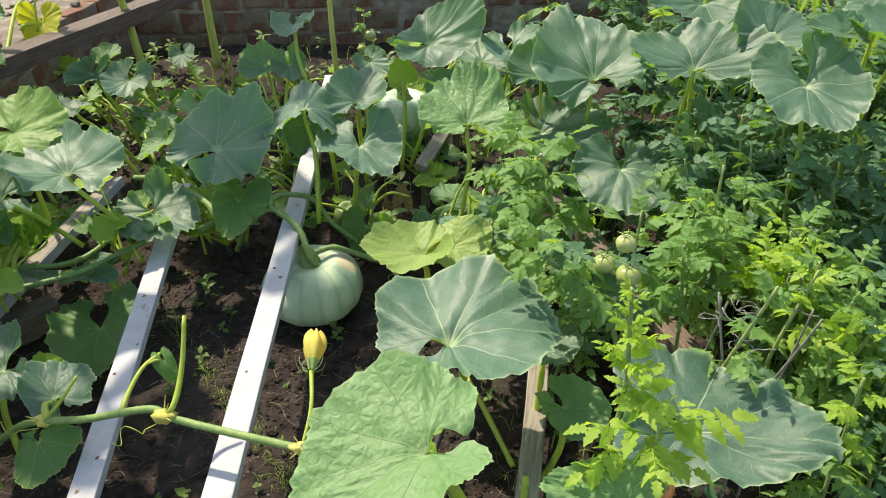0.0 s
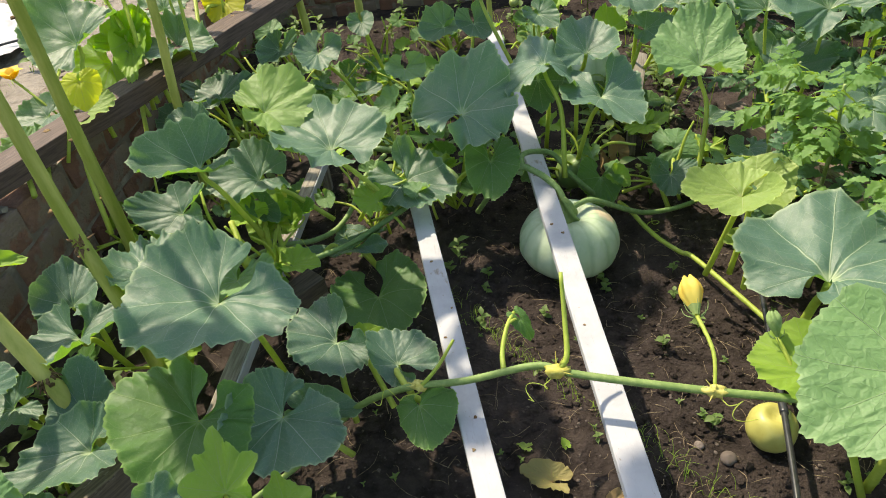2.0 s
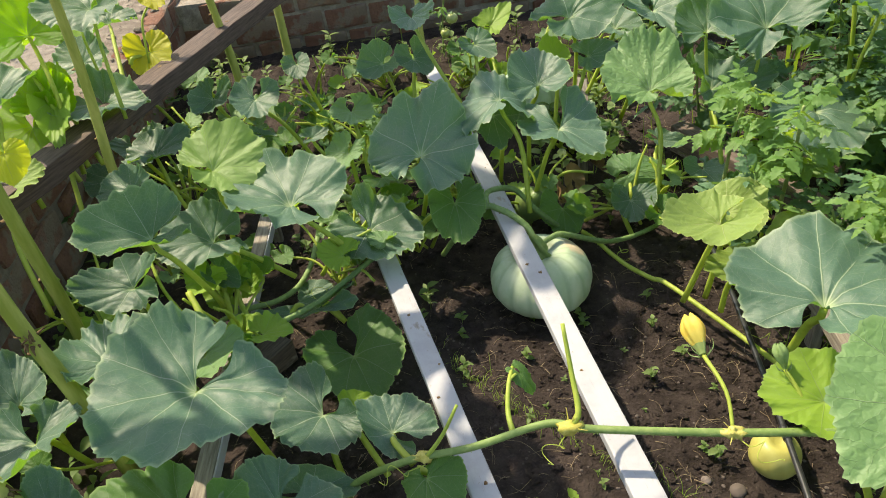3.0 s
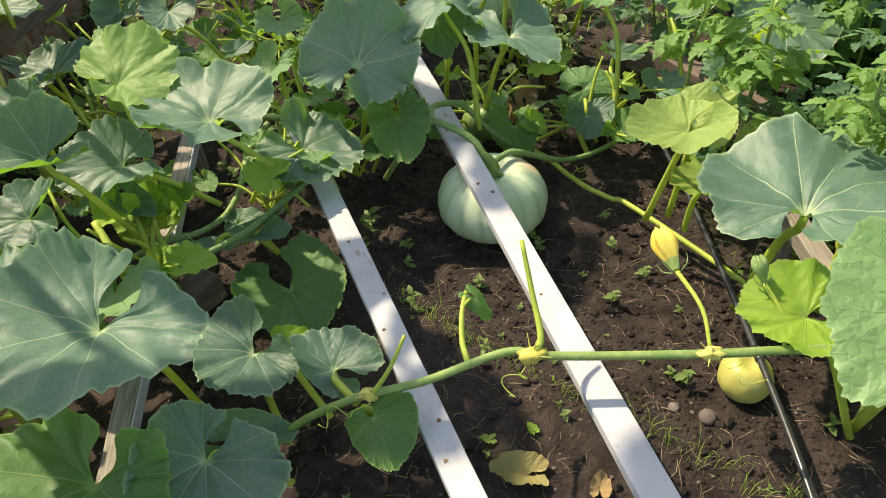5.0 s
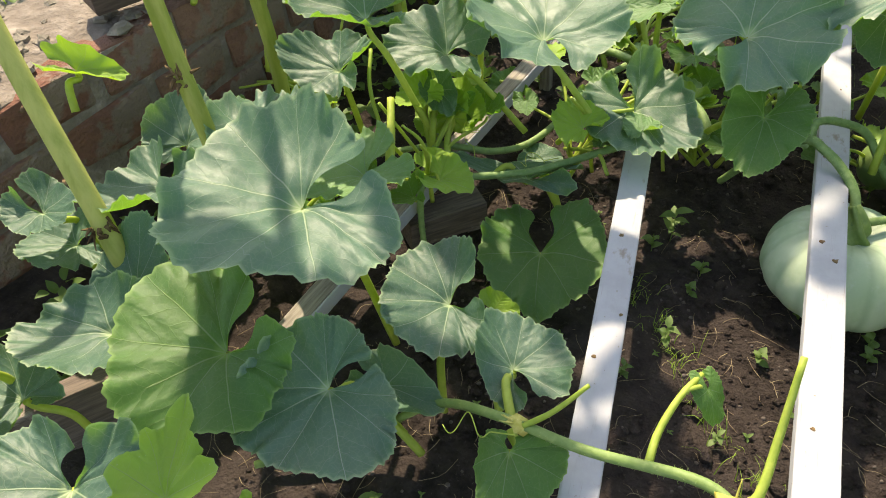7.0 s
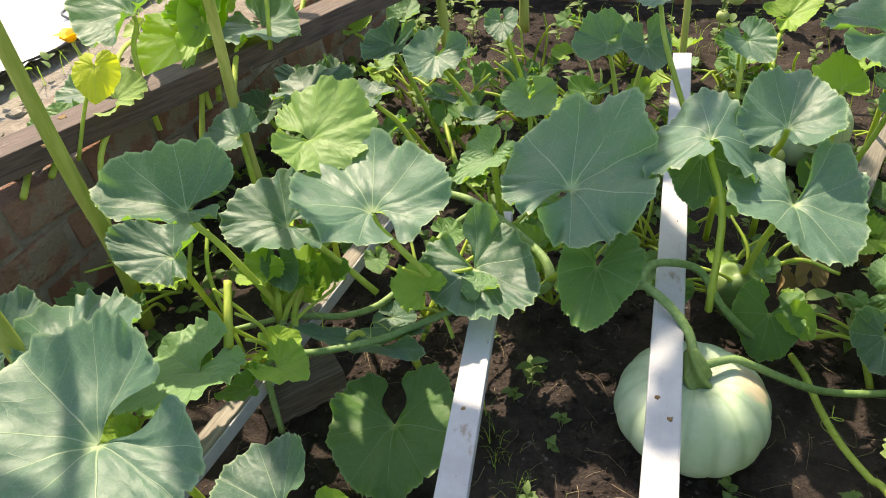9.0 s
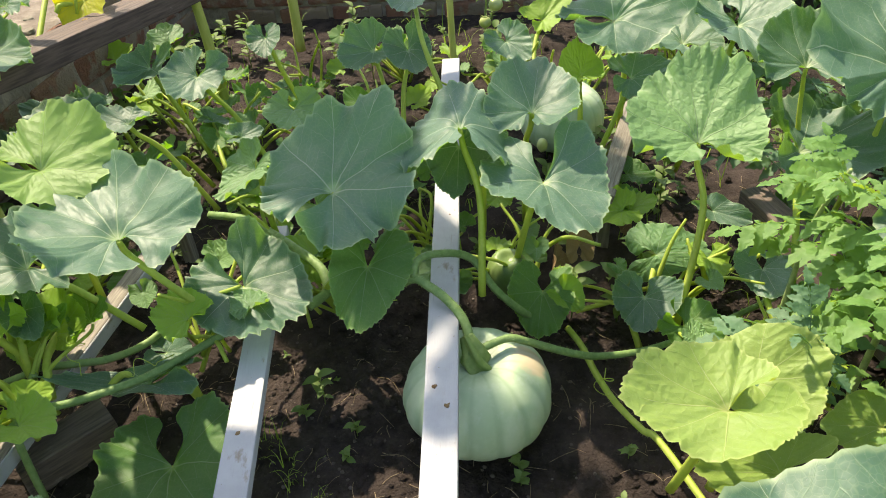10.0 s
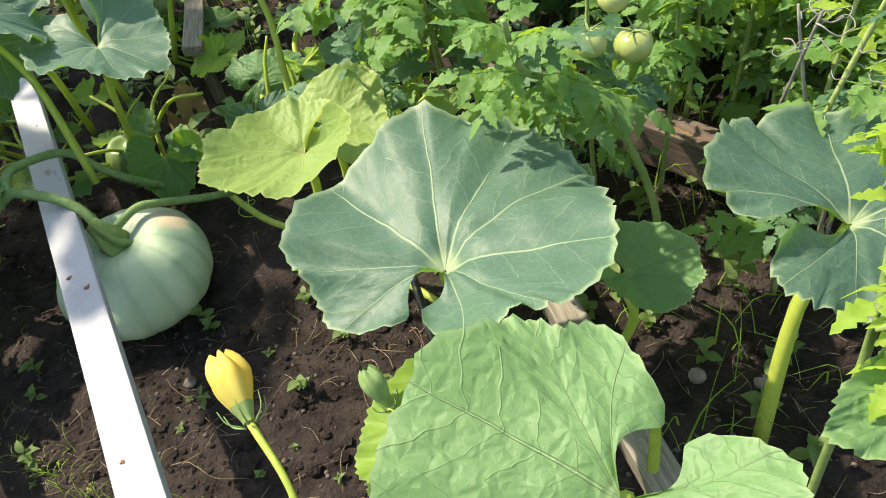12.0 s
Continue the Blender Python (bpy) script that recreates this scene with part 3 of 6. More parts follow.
leaf(mid_plant, -0.490, 2.416, 0.500, -89, 0.152, 0.159, 0.00, -0.50, mat=LEAF, root=(-0.45, 2.6, 0.1))
leaf(mid_plant, -0.315, 2.476, 0.560, 82, 0.157, 0.221, -0.06, -0.29, back=0.68, skew=0.05, cup=0.12, root=(-0.33, 2.62, 0.12))
leaf(mid_plant, -0.287, 2.285, 0.480, -84, 0.185, 0.300, 0.15, -0.20, back=0.95, skew=-0.01, notch=0.62, cup=0.06, bowl=0.05, ruffle=0.03, root=(-0.36, 2.42, 0.1))
leaf(mid_plant, -0.679, 2.117, 0.359, -91, 0.151, 0.190, 0.22, -0.40, back=0.90, skew=-0.07, notch=0.45, cup=-0.05, mat=LEAF_SHADED, root=(-0.84, 2.2, 0.18))
leaf(mid_plant, -0.965, 2.085, 0.335, -45, 0.190, 0.265, 0.10, -0.32, back=0.75, skew=-0.03, notch=0.38, cup=0.10, bowl=0.05, root=(-0.92, 2.2, 0.18))
leaf(west_plant, -1.070, 1.755, 0.125, -73, 0.19, 0.285, -0.02, -0.16, back=0.90, skew=-0.04, notch=0.50, cup=0.05, bowl=0.05, mat=LEAF_SHADED, root=(-1.02, 1.75, 0.03))
leaf(west_plant, -1.440, 1.625, 0.340, -125, 0.175, 0.235, -0.10, -0.10, mat=LEAF_LIGHT, root=(-1.4, 1.78, 0.2), back=0.67, skew=0.02)
leaf(back_plant, -0.086, 2.908, 0.626, 25, 0.260, 0.295, -0.14, -0.45, back=0.67, skew=0.04, cup=0.08, root=(-0.02, 3.1, 0.08))
leaf(right_plant, 0.079, 2.428, 0.501, 94, 0.227, 0.317, 0.06, -0.35, back=0.55, skew=-0.05, mat=LEAF_LIGHT, cup=0.1, ruffle=0.07, root=(0.03, 2.2, 0.1))
leaf(back_plant, 0.249, 2.890, 0.600, -72, 0.184, 0.233, -0.09, -0.32, root=(0.15, 2.95, 0.08), back=0.68, skew=-0.01)
leaf(right_plant, 0.006, 2.402, 0.169, -1, 0.139, 0.170, -0.11, -0.60, mat=LEAF_LIGHT, cup=-0.25, root=(-0.02, 2.3, 0.05), back=0.61, skew=-0.21)
leaf(right_plant, -0.031, 1.630, 0.494, 184, 0.156, 0.214, -0.01, 0.00, back=0.62, skew=-0.05, mat=LEAF_YELLOW, cup=0.12, ruffle=0.03, notch=0.33, root=(-0.06, 1.73, 0.12))
leaf(right_plant, 0.040, 1.725, 0.441, 3, 0.113, 0.189, 0.08, -0.28, back=0.67, skew=0.01, mat=LEAF_YELLOW, root=(0.02, 1.75, 0.1))
leaf(right_plant, 0.089, 1.651, 0.300, -174, 0.139, 0.143, 0.03, -0.20, mat=LEAF_YELLOW, root=(0.05, 1.7, 0.08), back=0.76, skew=-0.07)
leaf(right_plant, 0.265, 1.724, 0.330, -179, 0.099, 0.117, -0.02, -0.37, mat=LEAF_YELLOW, root=(0.25, 1.72, 0.05), back=0.69, skew=-0.01)
leaf(mid_plant, -0.288, 2.263, 0.160, -98, 0.116, 0.163, -0.00, -0.49, notch=0.48, cup=-0.05, root=(-0.29, 2.3, 0.04), back=0.85, skew=-0.02, mat=LEAF_SHADED)
leaf(right_plant, -0.042, 2.249, 0.160, -98, 0.098, 0.157, -0.04, -0.46, root=(-0.05, 2.2, 0.03), back=0.62, skew=0.01)
leaf(right_plant, 0.242, 2.307, 0.200, -81, 0.091, 0.141, 0.00, -0.30, root=(0.3, 2.1, 0.05))
leaf(back_plant, -0.985, 2.708, 0.459, -91, 0.107, 0.171, -0.01, -0.35, mat=LEAF_LIGHT, cup=0.15, root=(-0.95, 2.55, 0.1), back=0.53, skew=-0.08)
leaf(mid_plant, -1.008, 2.396, 0.450, -136, 0.114, 0.145, -0.29, -0.47, mat=LEAF_LIGHT, root=(-0.98, 2.4, 0.12), back=0.66, skew=0.03)
leaf(mid_plant, -1.152, 2.693, 0.380, 14, 0.070, 0.081, 0.00, -0.40, root=(-1.0, 2.5, 0.1))
leaf(back_plant, -0.396, 3.433, 0.350, -42, 0.118, 0.154, 0.00, -0.60, root=(-0.4, 3.2, 0.08))
leaf(back_plant, -0.174, 2.790, 0.500, 98, 0.097, 0.121, 0.15, -0.58, mat=LEAF_YOUNG, root=(-0.2, 2.75, 0.12), back=0.56, skew=-0.01)
leaf(back_plant, -0.037, 2.800, 0.480, 11, 0.122, 0.146, 0.09, -0.48, root=(-0.17, 2.75, 0.12), back=0.61, skew=-0.06)
leaf(west_plant, -1.166, 1.911, 0.200, -175, 0.225, 0.079, 0.00, -0.25, root=(-1.25, 1.9, 0.18))
leaf(west_plant, -1.197, 2.056, 0.140, -8, 0.072, 0.095, 0.00, -0.30, root=(-1.1, 1.98, 0.05))
leaf(west_plant, -1.472, 1.964, 0.340, -125, 0.070, 0.148, -0.10, -0.40, root=(-1.42, 1.9, 0.2), mat=LEAF_YOUNG)
leaf(west_plant, -1.440, 1.987, 0.340, -49, 0.102, 0.089, 0.10, -0.40, root=(-1.42, 1.9, 0.2))
leaf(right_plant, 0.176, 2.559, 0.200, -26, 0.096, 0.077, 0.00, -0.50, root=(0.15, 2.4, 0.05))
leaf(back_plant, -1.411, 3.074, 0.240, -25, 0.095, 0.054, 0.00, -0.30, root=(-1.2, 2.7, 0.05))
leaf(back_plant, -0.255, 3.801, 0.300, 35, 0.139, 0.168, 0.00, -0.50, mat=LEAF_YOUNG, root=(-0.3, 3.4, 0.12))
leaf(back_plant, 0.136, 2.998, 0.500, 117, 0.185, 0.208, 0.10, -0.20, root=(-0.05, 3.0, 0.08))
leaf(west_plant, -1.351, 1.321, 0.534, -124, 0.228, 0.417, 0.23, -0.03, back=0.65, skew=0.02, cup=0.08, bowl=0.08, notch=0.12, root=(-1.28, 1.42, 0.05))
leaf(west_plant, -1.384, 1.080, 0.384, -120, 0.185, 0.346, 0.12, -0.22, back=0.64, skew=0.13, cup=0.05, mat=LEAF_SHADED, root=(-1.25, 1.2, 0.05))
leaf(west_plant, -1.203, 1.110, 0.339, -124, 0.161, 0.275, 0.23, -0.24, back=0.65, skew=-0.11, notch=0.14, cup=0.05, root=(-1.15, 1.22, 0.06))
leaf(west_plant, -1.127, 1.411, 0.279, -147, 0.136, 0.281, 0.13, -0.08, back=0.57, skew=0.05, notch=0.48, cup=0.05, root=(-1.1, 1.3, 0.06))
leaf(west_plant, -0.961, 1.325, 0.260, 137, 0.104, 0.163, 0.05, -0.17, root=(-0.92, 1.22, 0.25), back=1.06, skew=0.24)
leaf(west_plant, -0.893, 1.143, 0.300, -76, 0.112, 0.146, 0.03, -0.26, cup=-0.1, root=(-0.91, 1.19, 0.27), back=0.35, skew=-0.26, mat=LEAF_SHADED)
leaf(west_plant, -1.619, 1.523, 0.470, 107, 0.154, 0.243, 0.06, -0.01, ruffle=0.08, root=(-1.7, 1.6, 0.1), back=0.5, skew=0.1)
leaf(west_plant, -1.913, 1.568, 0.330, 106, 0.144, 0.173, 0.22, -0.50, root=(-1.85, 1.55, 0.12), back=0.45, skew=-0.08)
leaf(west_plant, -1.791, 1.381, 0.383, -82, 0.151, 0.242, -0.07, 0.06, cup=0.2, notch=0.38, root=(-1.78, 1.5, 0.12), back=0.66, skew=0.02)
leaf(west_plant, -1.712, 1.167, 0.300, 104, 0.150, 0.173, 0.06, -0.63, root=(-1.75, 1.2, 0.12), back=0.49, skew=-0.04)
leaf(west_plant, -1.658, 1.057, 0.330, -152, 0.172, 0.215, -0.02, -0.18, notch=0.33, root=(-1.72, 1.15, 0.1), back=0.66, skew=-0.11)
leaf(west_plant, -1.646, 1.862, 0.430, 180, 0.156, 0.183, 0.01, -0.36, root=(-1.65, 1.95, 0.1), back=0.63, skew=0.07)
leaf(west_plant, -1.433, 0.783, 0.400, -74, 0.185, 0.283, 0.05, -0.14, notch=0.38, cup=0, root=(-1.5, 0.85, 0.06), back=0.58, skew=-0.01)
leaf(west_plant, -1.215, 0.80, 0.500, 110, 0.10, 0.125, 0.00, -0.30, mat=LEAF_YOUNG, root=(-1.2, 0.75, 0.05), lobes=0.42, ruffle=0.08)
leaf(west_plant, -1.115, 0.80, 0.430, 112, 0.065, 0.10, 0.00, -0.30, mat=LEAF_YOUNG, root=(-1.1, 0.75, 0.05), lobes=0.35)
leaf(west_plant, -1.801, 0.870, 0.380, 17, 0.106, 0.150, -0.04, -0.24, mat=LEAF_LIGHT, root=(-1.85, 0.95, 0.1), back=0.68, skew=-0.02)
leaf(west_plant, -1.962, 1.205, 0.400, -14, 0.128, 0.133, 0.00, -0.20, root=(-1.95, 1.3, 0.15))
leaf(west_plant, -1.418, 2.003, 0.250, 116, 0.109, 0.188, 0.00, -0.60, mat=LEAF_YOUNG, root=(-1.35, 1.85, 0.2))
leaf(west_plant, -1.422, 2.060, 0.250, 36, 0.064, 0.078, 0.00, -0.60, mat=LEAF_YOUNG, root=(-1.35, 1.85, 0.2))
leaf(west_plant, -1.184, 1.233, 0.200, -3, 0.127, 0.112, 0.00, -0.20, root=(-1.1, 1.2, 0.05))
leaf(west_plant, -1.064, 1.462, 0.220, -1, 0.063, 0.074, 0.00, -0.30, mat=LEAF_YOUNG, root=(-1.0, 1.35, 0.05))
leaf(west_plant, -1.205, 2.071, 0.120, 8, 0.065, 0.082, 0.00, -0.40, root=(-1.1, 1.98, 0.05))
leaf(right_plant, 0.016, 0.856, 0.636, 191, 0.233, 0.315, -0.20, -0.06, bowl=0.06, back=0.53, skew=0.17, mat=LEAF_LIGHT, cup=0.0, ruffle=0.03, notch=0.33, root=(0.12, 1.02, 0.05), stem=0.01)
leaf(right_plant, 0.041, 1.266, 0.504, 38, 0.280, 0.418, -0.08, 0.06, bowl=0.02, back=0.55, skew=-0.01, cup=0.05, ruffle=0.03, notch=0.33, root=(0.06, 1.42, 0.04), stem=0.01)
leaf(right_plant, 0.520, 1.050, 0.470, -11, 0.255, 0.313, 0.03, -0.18, bowl=0.05, back=0.70, skew=-0.11, cup=0.05, root=(0.410, 1.012, 0.03), stem=0.0105)
leaf(right_plant, 0.338, 0.795, 0.580, 172, 0.123, 0.137, -0.03, -0.28, mat=LEAF_LIGHT, root=(0.3, 0.8, 0.05), stem=0.01, back=0.6, skew=-0.05)
leaf(right_plant, 0.352, 2.518, 0.420, 0, 0.209, 0.305, 0.13, -0.37, root=(0.3, 2.2, 0.05), back=0.48, skew=-0.03)
leaf(right_plant, 0.60, 2.25, 0.400, -80, 0.21, 0.34, 0.10, -0.35, root=(0.55, 2.35, 0.05), back=0.6, cup=-0.05, skew=0.02, stem=0.006)
leaf(right_plant, 0.527, 2.50, 0.640, 108, 0.30, 0.40, 0.03, -0.50, root=(0.50, 2.62, 0.05), back=0.42, skew=-0.10, cup=0.05, stem=0.006)
leaf(right_plant, 0.800, 2.30, 0.735, 95, 0.20, 0.47, 0.04, -0.30, root=(0.80, 2.45, 0.05), back=0.62, skew=0.05, notch=0.5, stem=0.006)
leaf(right_plant, 1.050, 2.38, 0.80, 60, 0.17, 0.26, 0.10, -0.35, root=(1.0, 2.5, 0.05), stem=0.006)
leaf(right_plant, 1.01, 1.98, 0.800, -75, 0.20, 0.29, -0.10, -0.45, root=(1.1, 2.15, 0.05), back=0.75, stem=0.006)
leaf(right_plant, 1.27, 2.05, 0.88, 20, 0.20, 0.30, 0.02, -0.35, root=(1.3, 2.2, 0.05), back=0.7, stem=0.006)
leaf(right_plant, 1.33, 2.30, 0.88, -173, 0.134, 0.206, 0.00, -0.40, root=(1.35, 2.4, 0.05), stem=0.006)
leaf(right_plant, 1.132, 2.089, 0.900, 160, 0.104, 0.116, 0.00, -0.40, root=(1.35, 1.9, 0.05))
leaf(right_plant, 0.900, 2.647, 0.850, -153, 0.219, 0.308, 0.02, -0.42, root=(0.9, 2.5, 0.05), back=0.65, skew=-0.03)
leaf(right_plant, 0.276, 1.424, 0.360, -83, 0.084, 0.180, 0.00, -0.40, root=(0.25, 1.35, 0.04))
leaf(right_plant, 0.304, 1.216, 0.349, -31, 0.106, 0.137, 0.14, -0.36, back=0.70, skew=-0.05, mat=LEAF_LIGHT, root=(0.27, 1.25, 0.04))
leaf(right_plant, 0.326, 0.802, 0.500, 121, 0.071, 0.101, 0.02, -0.35, mat=LEAF_YOUNG, root=(0.6, 0.7, 0.05), back=0.68, skew=0.03)
leaf(right_plant, -0.040, 1.083, 0.400, 165, 0.132, 0.190, -0.12, -0.30, mat=LEAF_YOUNG, root=(0.1, 1.0, 0.05), back=0.68, skew=0.04)
leaf(wall_plant, -2.09, 2.46, 0.785, 150, 0.20, 0.34, 0.05, -0.50, mat=LEAF, root=(-2.03, 2.35, 0.45), back=0.60, skew=0.05, cup=0.15)
leaf(wall_plant, -1.993, 2.666, 0.700, -76, 0.231, 0.134, 0.10, -0.40, mat=LEAF_YOUNG, root=(-1.95, 2.4, 0.35))
leaf(wall_plant, -2.025, 2.225, 0.620, 4, 0.115, 0.177, -0.09, -0.57, mat=LEAF_YELLOW, root=(-1.95, 1.95, 0.3), back=0.62, skew=-0.08)
leaf(wall_plant, -1.863, 2.747, 0.640, -32, 0.213, 0.311, 0.01, -0.12, root=(-1.8, 2.45, 0.55), back=0.75, skew=0.3)
leaf(wall_plant, -1.765, 3.14, 0.65, -71, 0.14, 0.19, 0.03, -0.95, mat=LEAF_GOLD, root=(-1.84, 3.1, 0.62), back=0.68, skew=-0.04)
leaf(wall_plant, -2.024, 1.454, 0.580, 5, 0.143, 0.079, 0.10, -0.30, mat=LEAF_YOUNG, root=(-2.0, 1.4, 0.5))
leaf(mid_plant, -0.476, 2.344, 0.584, 105, 0.17, 0.26, 0.05, -0.05, fold=-0.45, cup=-0.05, root=(-0.43, 2.15, 0.24))
# sun through these two is put into the bright young-leaf colour
leaf(wall_plant, -2.114, 2.820, 0.850, 150, 0.17, 0.24, -0.10, -0.10, mat=LEAF_YOUNG, root=(-1.90, 2.50, 0.50))
leaf(wall_plant, -2.045, 2.792, 0.700, -60, 0.12, 0.16, 0.10, -0.70, mat=LEAF_YOUNG, root=(-1.85, 2.50, 0.50))
leaf(wall_plant, -2.09, 2.63, 0.63, -100, 0.18, 0.27, 0.00, -0.90, mat=LEAF_GLOW, root=(-1.95, 2.50, 0.45))
leaf(wall_plant, -1.945, 2.14, 0.760, -75, 0.085, 0.13, 0.25, -1.15, mat=LEAF_LEMON, cup=-0.15, ruffle=0.04, root=(-2.05, 2.06, 0.52), stem=0.005, back=0.5, notch=0.2)
leaf(wall_plant, -1.80, 2.80, 0.955, 200, 0.17, 0.27, 0.05, -0.25, mat=LEAF, root=(-1.76, 2.62, 0.60), stem=0.006)
leaf(wall_plant, -1.93, 2.98, 0.88, 150, 0.13, 0.21, 0.10, -0.60, mat=LEAF_GLOW, root=(-1.86, 2.82, 0.60), stem=0.005)
leaf(wall_plant, -1.70, 3.22, 0.86, -60, 0.09, 0.13, 0.00, -0.90, mat=LEAF_GOLD, root=(-1.76, 3.08, 0.62), stem=0.004)
leaf(wall_plant, -2.03, 3.12, 0.66, 100, 0.15, 0.22, 0.05, -0.50, mat=LEAF, root=(-2.0, 3.0, 0.52), stem=0.005)
leaf(west_plant, -1.93, 1.22, 0.30, -150, 0.12, 0.17, 0.10, -0.20, root=(-1.85, 1.28, None))
leaf(west_plant, -1.86, 1.06, 0.22, -100, 0.055, 0.08, 0.10, -0.30, mat=LEAF_YELLOW, root=(-1.84, 1.12, None), stem=0.004)
leaf(west_plant, -1.76, 0.90, 0.26, 170, 0.12, 0.17, 0.05, -0.20, root=(-1.70, 0.95, None))
leaf(west_plant, -1.74, 1.12, 0.17, -60, 0.07, 0.10, 0.10, -0.30, mat=LEAF_LIGHT, root=(-1.78, 1.18, None), stem=0.004)
leaf(wall_plant, -2.262, 2.381, 0.550, 200, 0.12, 0.18, 0.00, -0.30, mat=LEAF, root=(-2.10, 2.00, 0.50))
leaf(wall_plant, -2.241, 2.217, 0.530, 210, 0.10, 0.16, 0.00, -0.30, mat=LEAF_LIGHT, root=(-2.10, 1.90, 0.50))
leaf(wall_plant, -2.369, 2.745, 0.600, -90, 0.06, 0.07, 0.00, -0.50, mat=LEAF_YELLOW, root=(-2.10, 2.20, 0.50))
leaf(right_plant, 0.345, 2.60, 0.60, 70, 0.16, 0.25, 0.0, -0.30, root=(0.40, 2.5, 0.05), stem=0.006)
leaf(wall_plant, -2.020, 2.755, 0.902, 120, 0.16, 0.30, 0.15, -1.1, mat=LEAF_GLOW, root=(-1.95, 2.55, 0.45), notch=0.3)
leaf(wall_plant, -2.027, 2.664, 0.684, 60, 0.13, 0.22, 0.10, -0.9, mat=LEAF_GLOW, root=(-1.95, 2.55, 0.45))
leaf(wall_plant, -1.968, 3.401, 0.716, 110, 0.12, 0.24, 0.05, -0.35, root=(-1.83, 2.9, 0.55))
leaf(west_plant, -1.976, 2.796, 0.30, -120, 0.11, 0.16, 0.05, -0.35, mat=LEAF, root=(-1.90, 2.85, None))
leaf(west_plant, -1.892, 2.966, 0.34, -60, 0.13, 0.19, 0.05, -0.35, mat=LEAF, root=(-1.81, 3.02, None))
leaf(west_plant, -1.795, 3.028, 0.33, -100, 0.10, 0.15, 0.05, -0.35, mat=LEAF, root=(-1.71, 3.08, None))
leaf(west_plant, -2.133, 2.593, 0.30, -100, 0.12, 0.17, 0.05, -0.35, mat=LEAF, root=(-2.05, 2.64, None))
leaf(west_plant, -1.965, 3.521, 0.30, 40, 0.09, 0.12, 0.05, -0.35, mat=LEAF_YOUNG, root=(-1.89, 3.57, None))
leaf(west_plant, -1.719, 3.515, 0.36, 80, 0.10, 0.13, 0.05, -0.35, mat=LEAF_LIGHT, root=(-1.64, 3.56, None))
leaf(west_plant, -2.197, 2.925, 0.36, -70, 0.10, 0.14, 0.05, -0.35, mat=LEAF_SHADED, root=(-2.12, 2.98, None))
leaf(west_plant, -1.365, 2.987, 0.22, -80, 0.06, 0.09, 0.05, -0.35, mat=LEAF_SHADED, root=(-1.29, 3.04, None))
leaf(west_plant, -1.511, 2.940, 0.20, -120, 0.07, 0.10, 0.05, -0.35, mat=LEAF_LIGHT, root=(-1.43, 2.99, None))

leaf(west_plant, -0.640, 1.315, 0.385, -50, 0.055, 0.05, 0.55, -0.60, mat=LEAF_SHADED, cup=-0.2, root=(-0.672, 1.29, 0.395), stem=0.003)

# ---- vines and flowers ----
vine(west_plant, [(-1.40, 1.05, 0.03), (-1.22, 1.18, 0.07), (-1.08, 1.24, 0.18), (-0.93, 1.19, 0.305), (-0.78, 1.165, 0.345), (-0.62, 1.16, 0.385), (-0.55, 1.130, 0.388), (-0.44, 1.10, 0.386), (-0.25, 1.05, 0.388), (-0.10, 1.02, 0.385), (0.03, 1.0, 0.36), (0.10, 1.0, 0.22), (0.14, 1.03, 0.06)], 0.0085, 0.0095, material=VINE_PALE)
vine(west_plant, [(-0.967, 2.018, 0.265), (-1.095, 1.929, 0.235), (-1.166, 1.889, 0.22), (-1.277, 1.828, 0.22), (-1.363, 1.793, 0.22), (-1.392, 1.74, 0.21)], 0.0095, 0.009)
vine(west_plant, [(-1.427, 1.925, 0.215), (-1.355, 1.965, 0.19), (-1.296, 2.002, 0.17), (-1.235, 2.069, 0.16), (-1.189, 2.175, 0.17), (-1.152, 2.361, 0.19), (-1.087, 2.484, 0.2)], 0.009, 0.010)
vine(west_plant, [(-1.425, 1.943, 0.225), (-1.396, 1.853, 0.22), (-1.383, 1.768, 0.205), (-1.379, 1.742, 0.12), (-1.363, 1.717, 0.03)], 0.009, 0.008)
vine(west_plant, [(-1.427, 1.92, 0.21), (-1.523, 1.884, 0.19), (-1.628, 1.864, 0.15)], 0.008, 0.007)
vine(mid_plant, [(-1.225, 2.519, 0.22), (-1.11, 2.47, 0.24), (-1.006, 2.383, 0.26), (-0.912, 2.298, 0.27), (-0.83, 2.229, 0.26), (-0.801, 2.169, 0.24), (-0.839, 2.12, 0.23)], 0.011, 0.013)
vine(mid_plant, [(-0.445, 1.985, 0.215), (-0.462, 2.035, 0.262), (-0.50, 2.075, 0.290), (-0.545, 2.10, 0.312), (-0.585, 2.115, 0.318), (-0.66, 2.10, 0.27), (-0.74, 2.16, 0.12)], 0.0115, 0.0095)
vine(mid_plant, [(-0.580, 2.112, 0.322), (-0.572, 2.16, 0.338), (-0.525, 2.205, 0.322), (-0.46, 2.235, 0.285), (-0.403, 2.199, 0.22), (-0.344, 2.202, 0.15), (-0.288, 2.229, 0.08)], 0.0095, 0.009)
vine(mid_plant, [(-0.425, 2.005, 0.215), (-0.37, 2.03, 0.222), (-0.325, 2.035, 0.207), (-0.221, 2.066, 0.14), (-0.14, 2.1, 0.1), (-0.018, 2.151, 0.08), (0.152, 2.25, 0.07), (0.301, 2.341, 0.07)], 0.0095, 0.008)
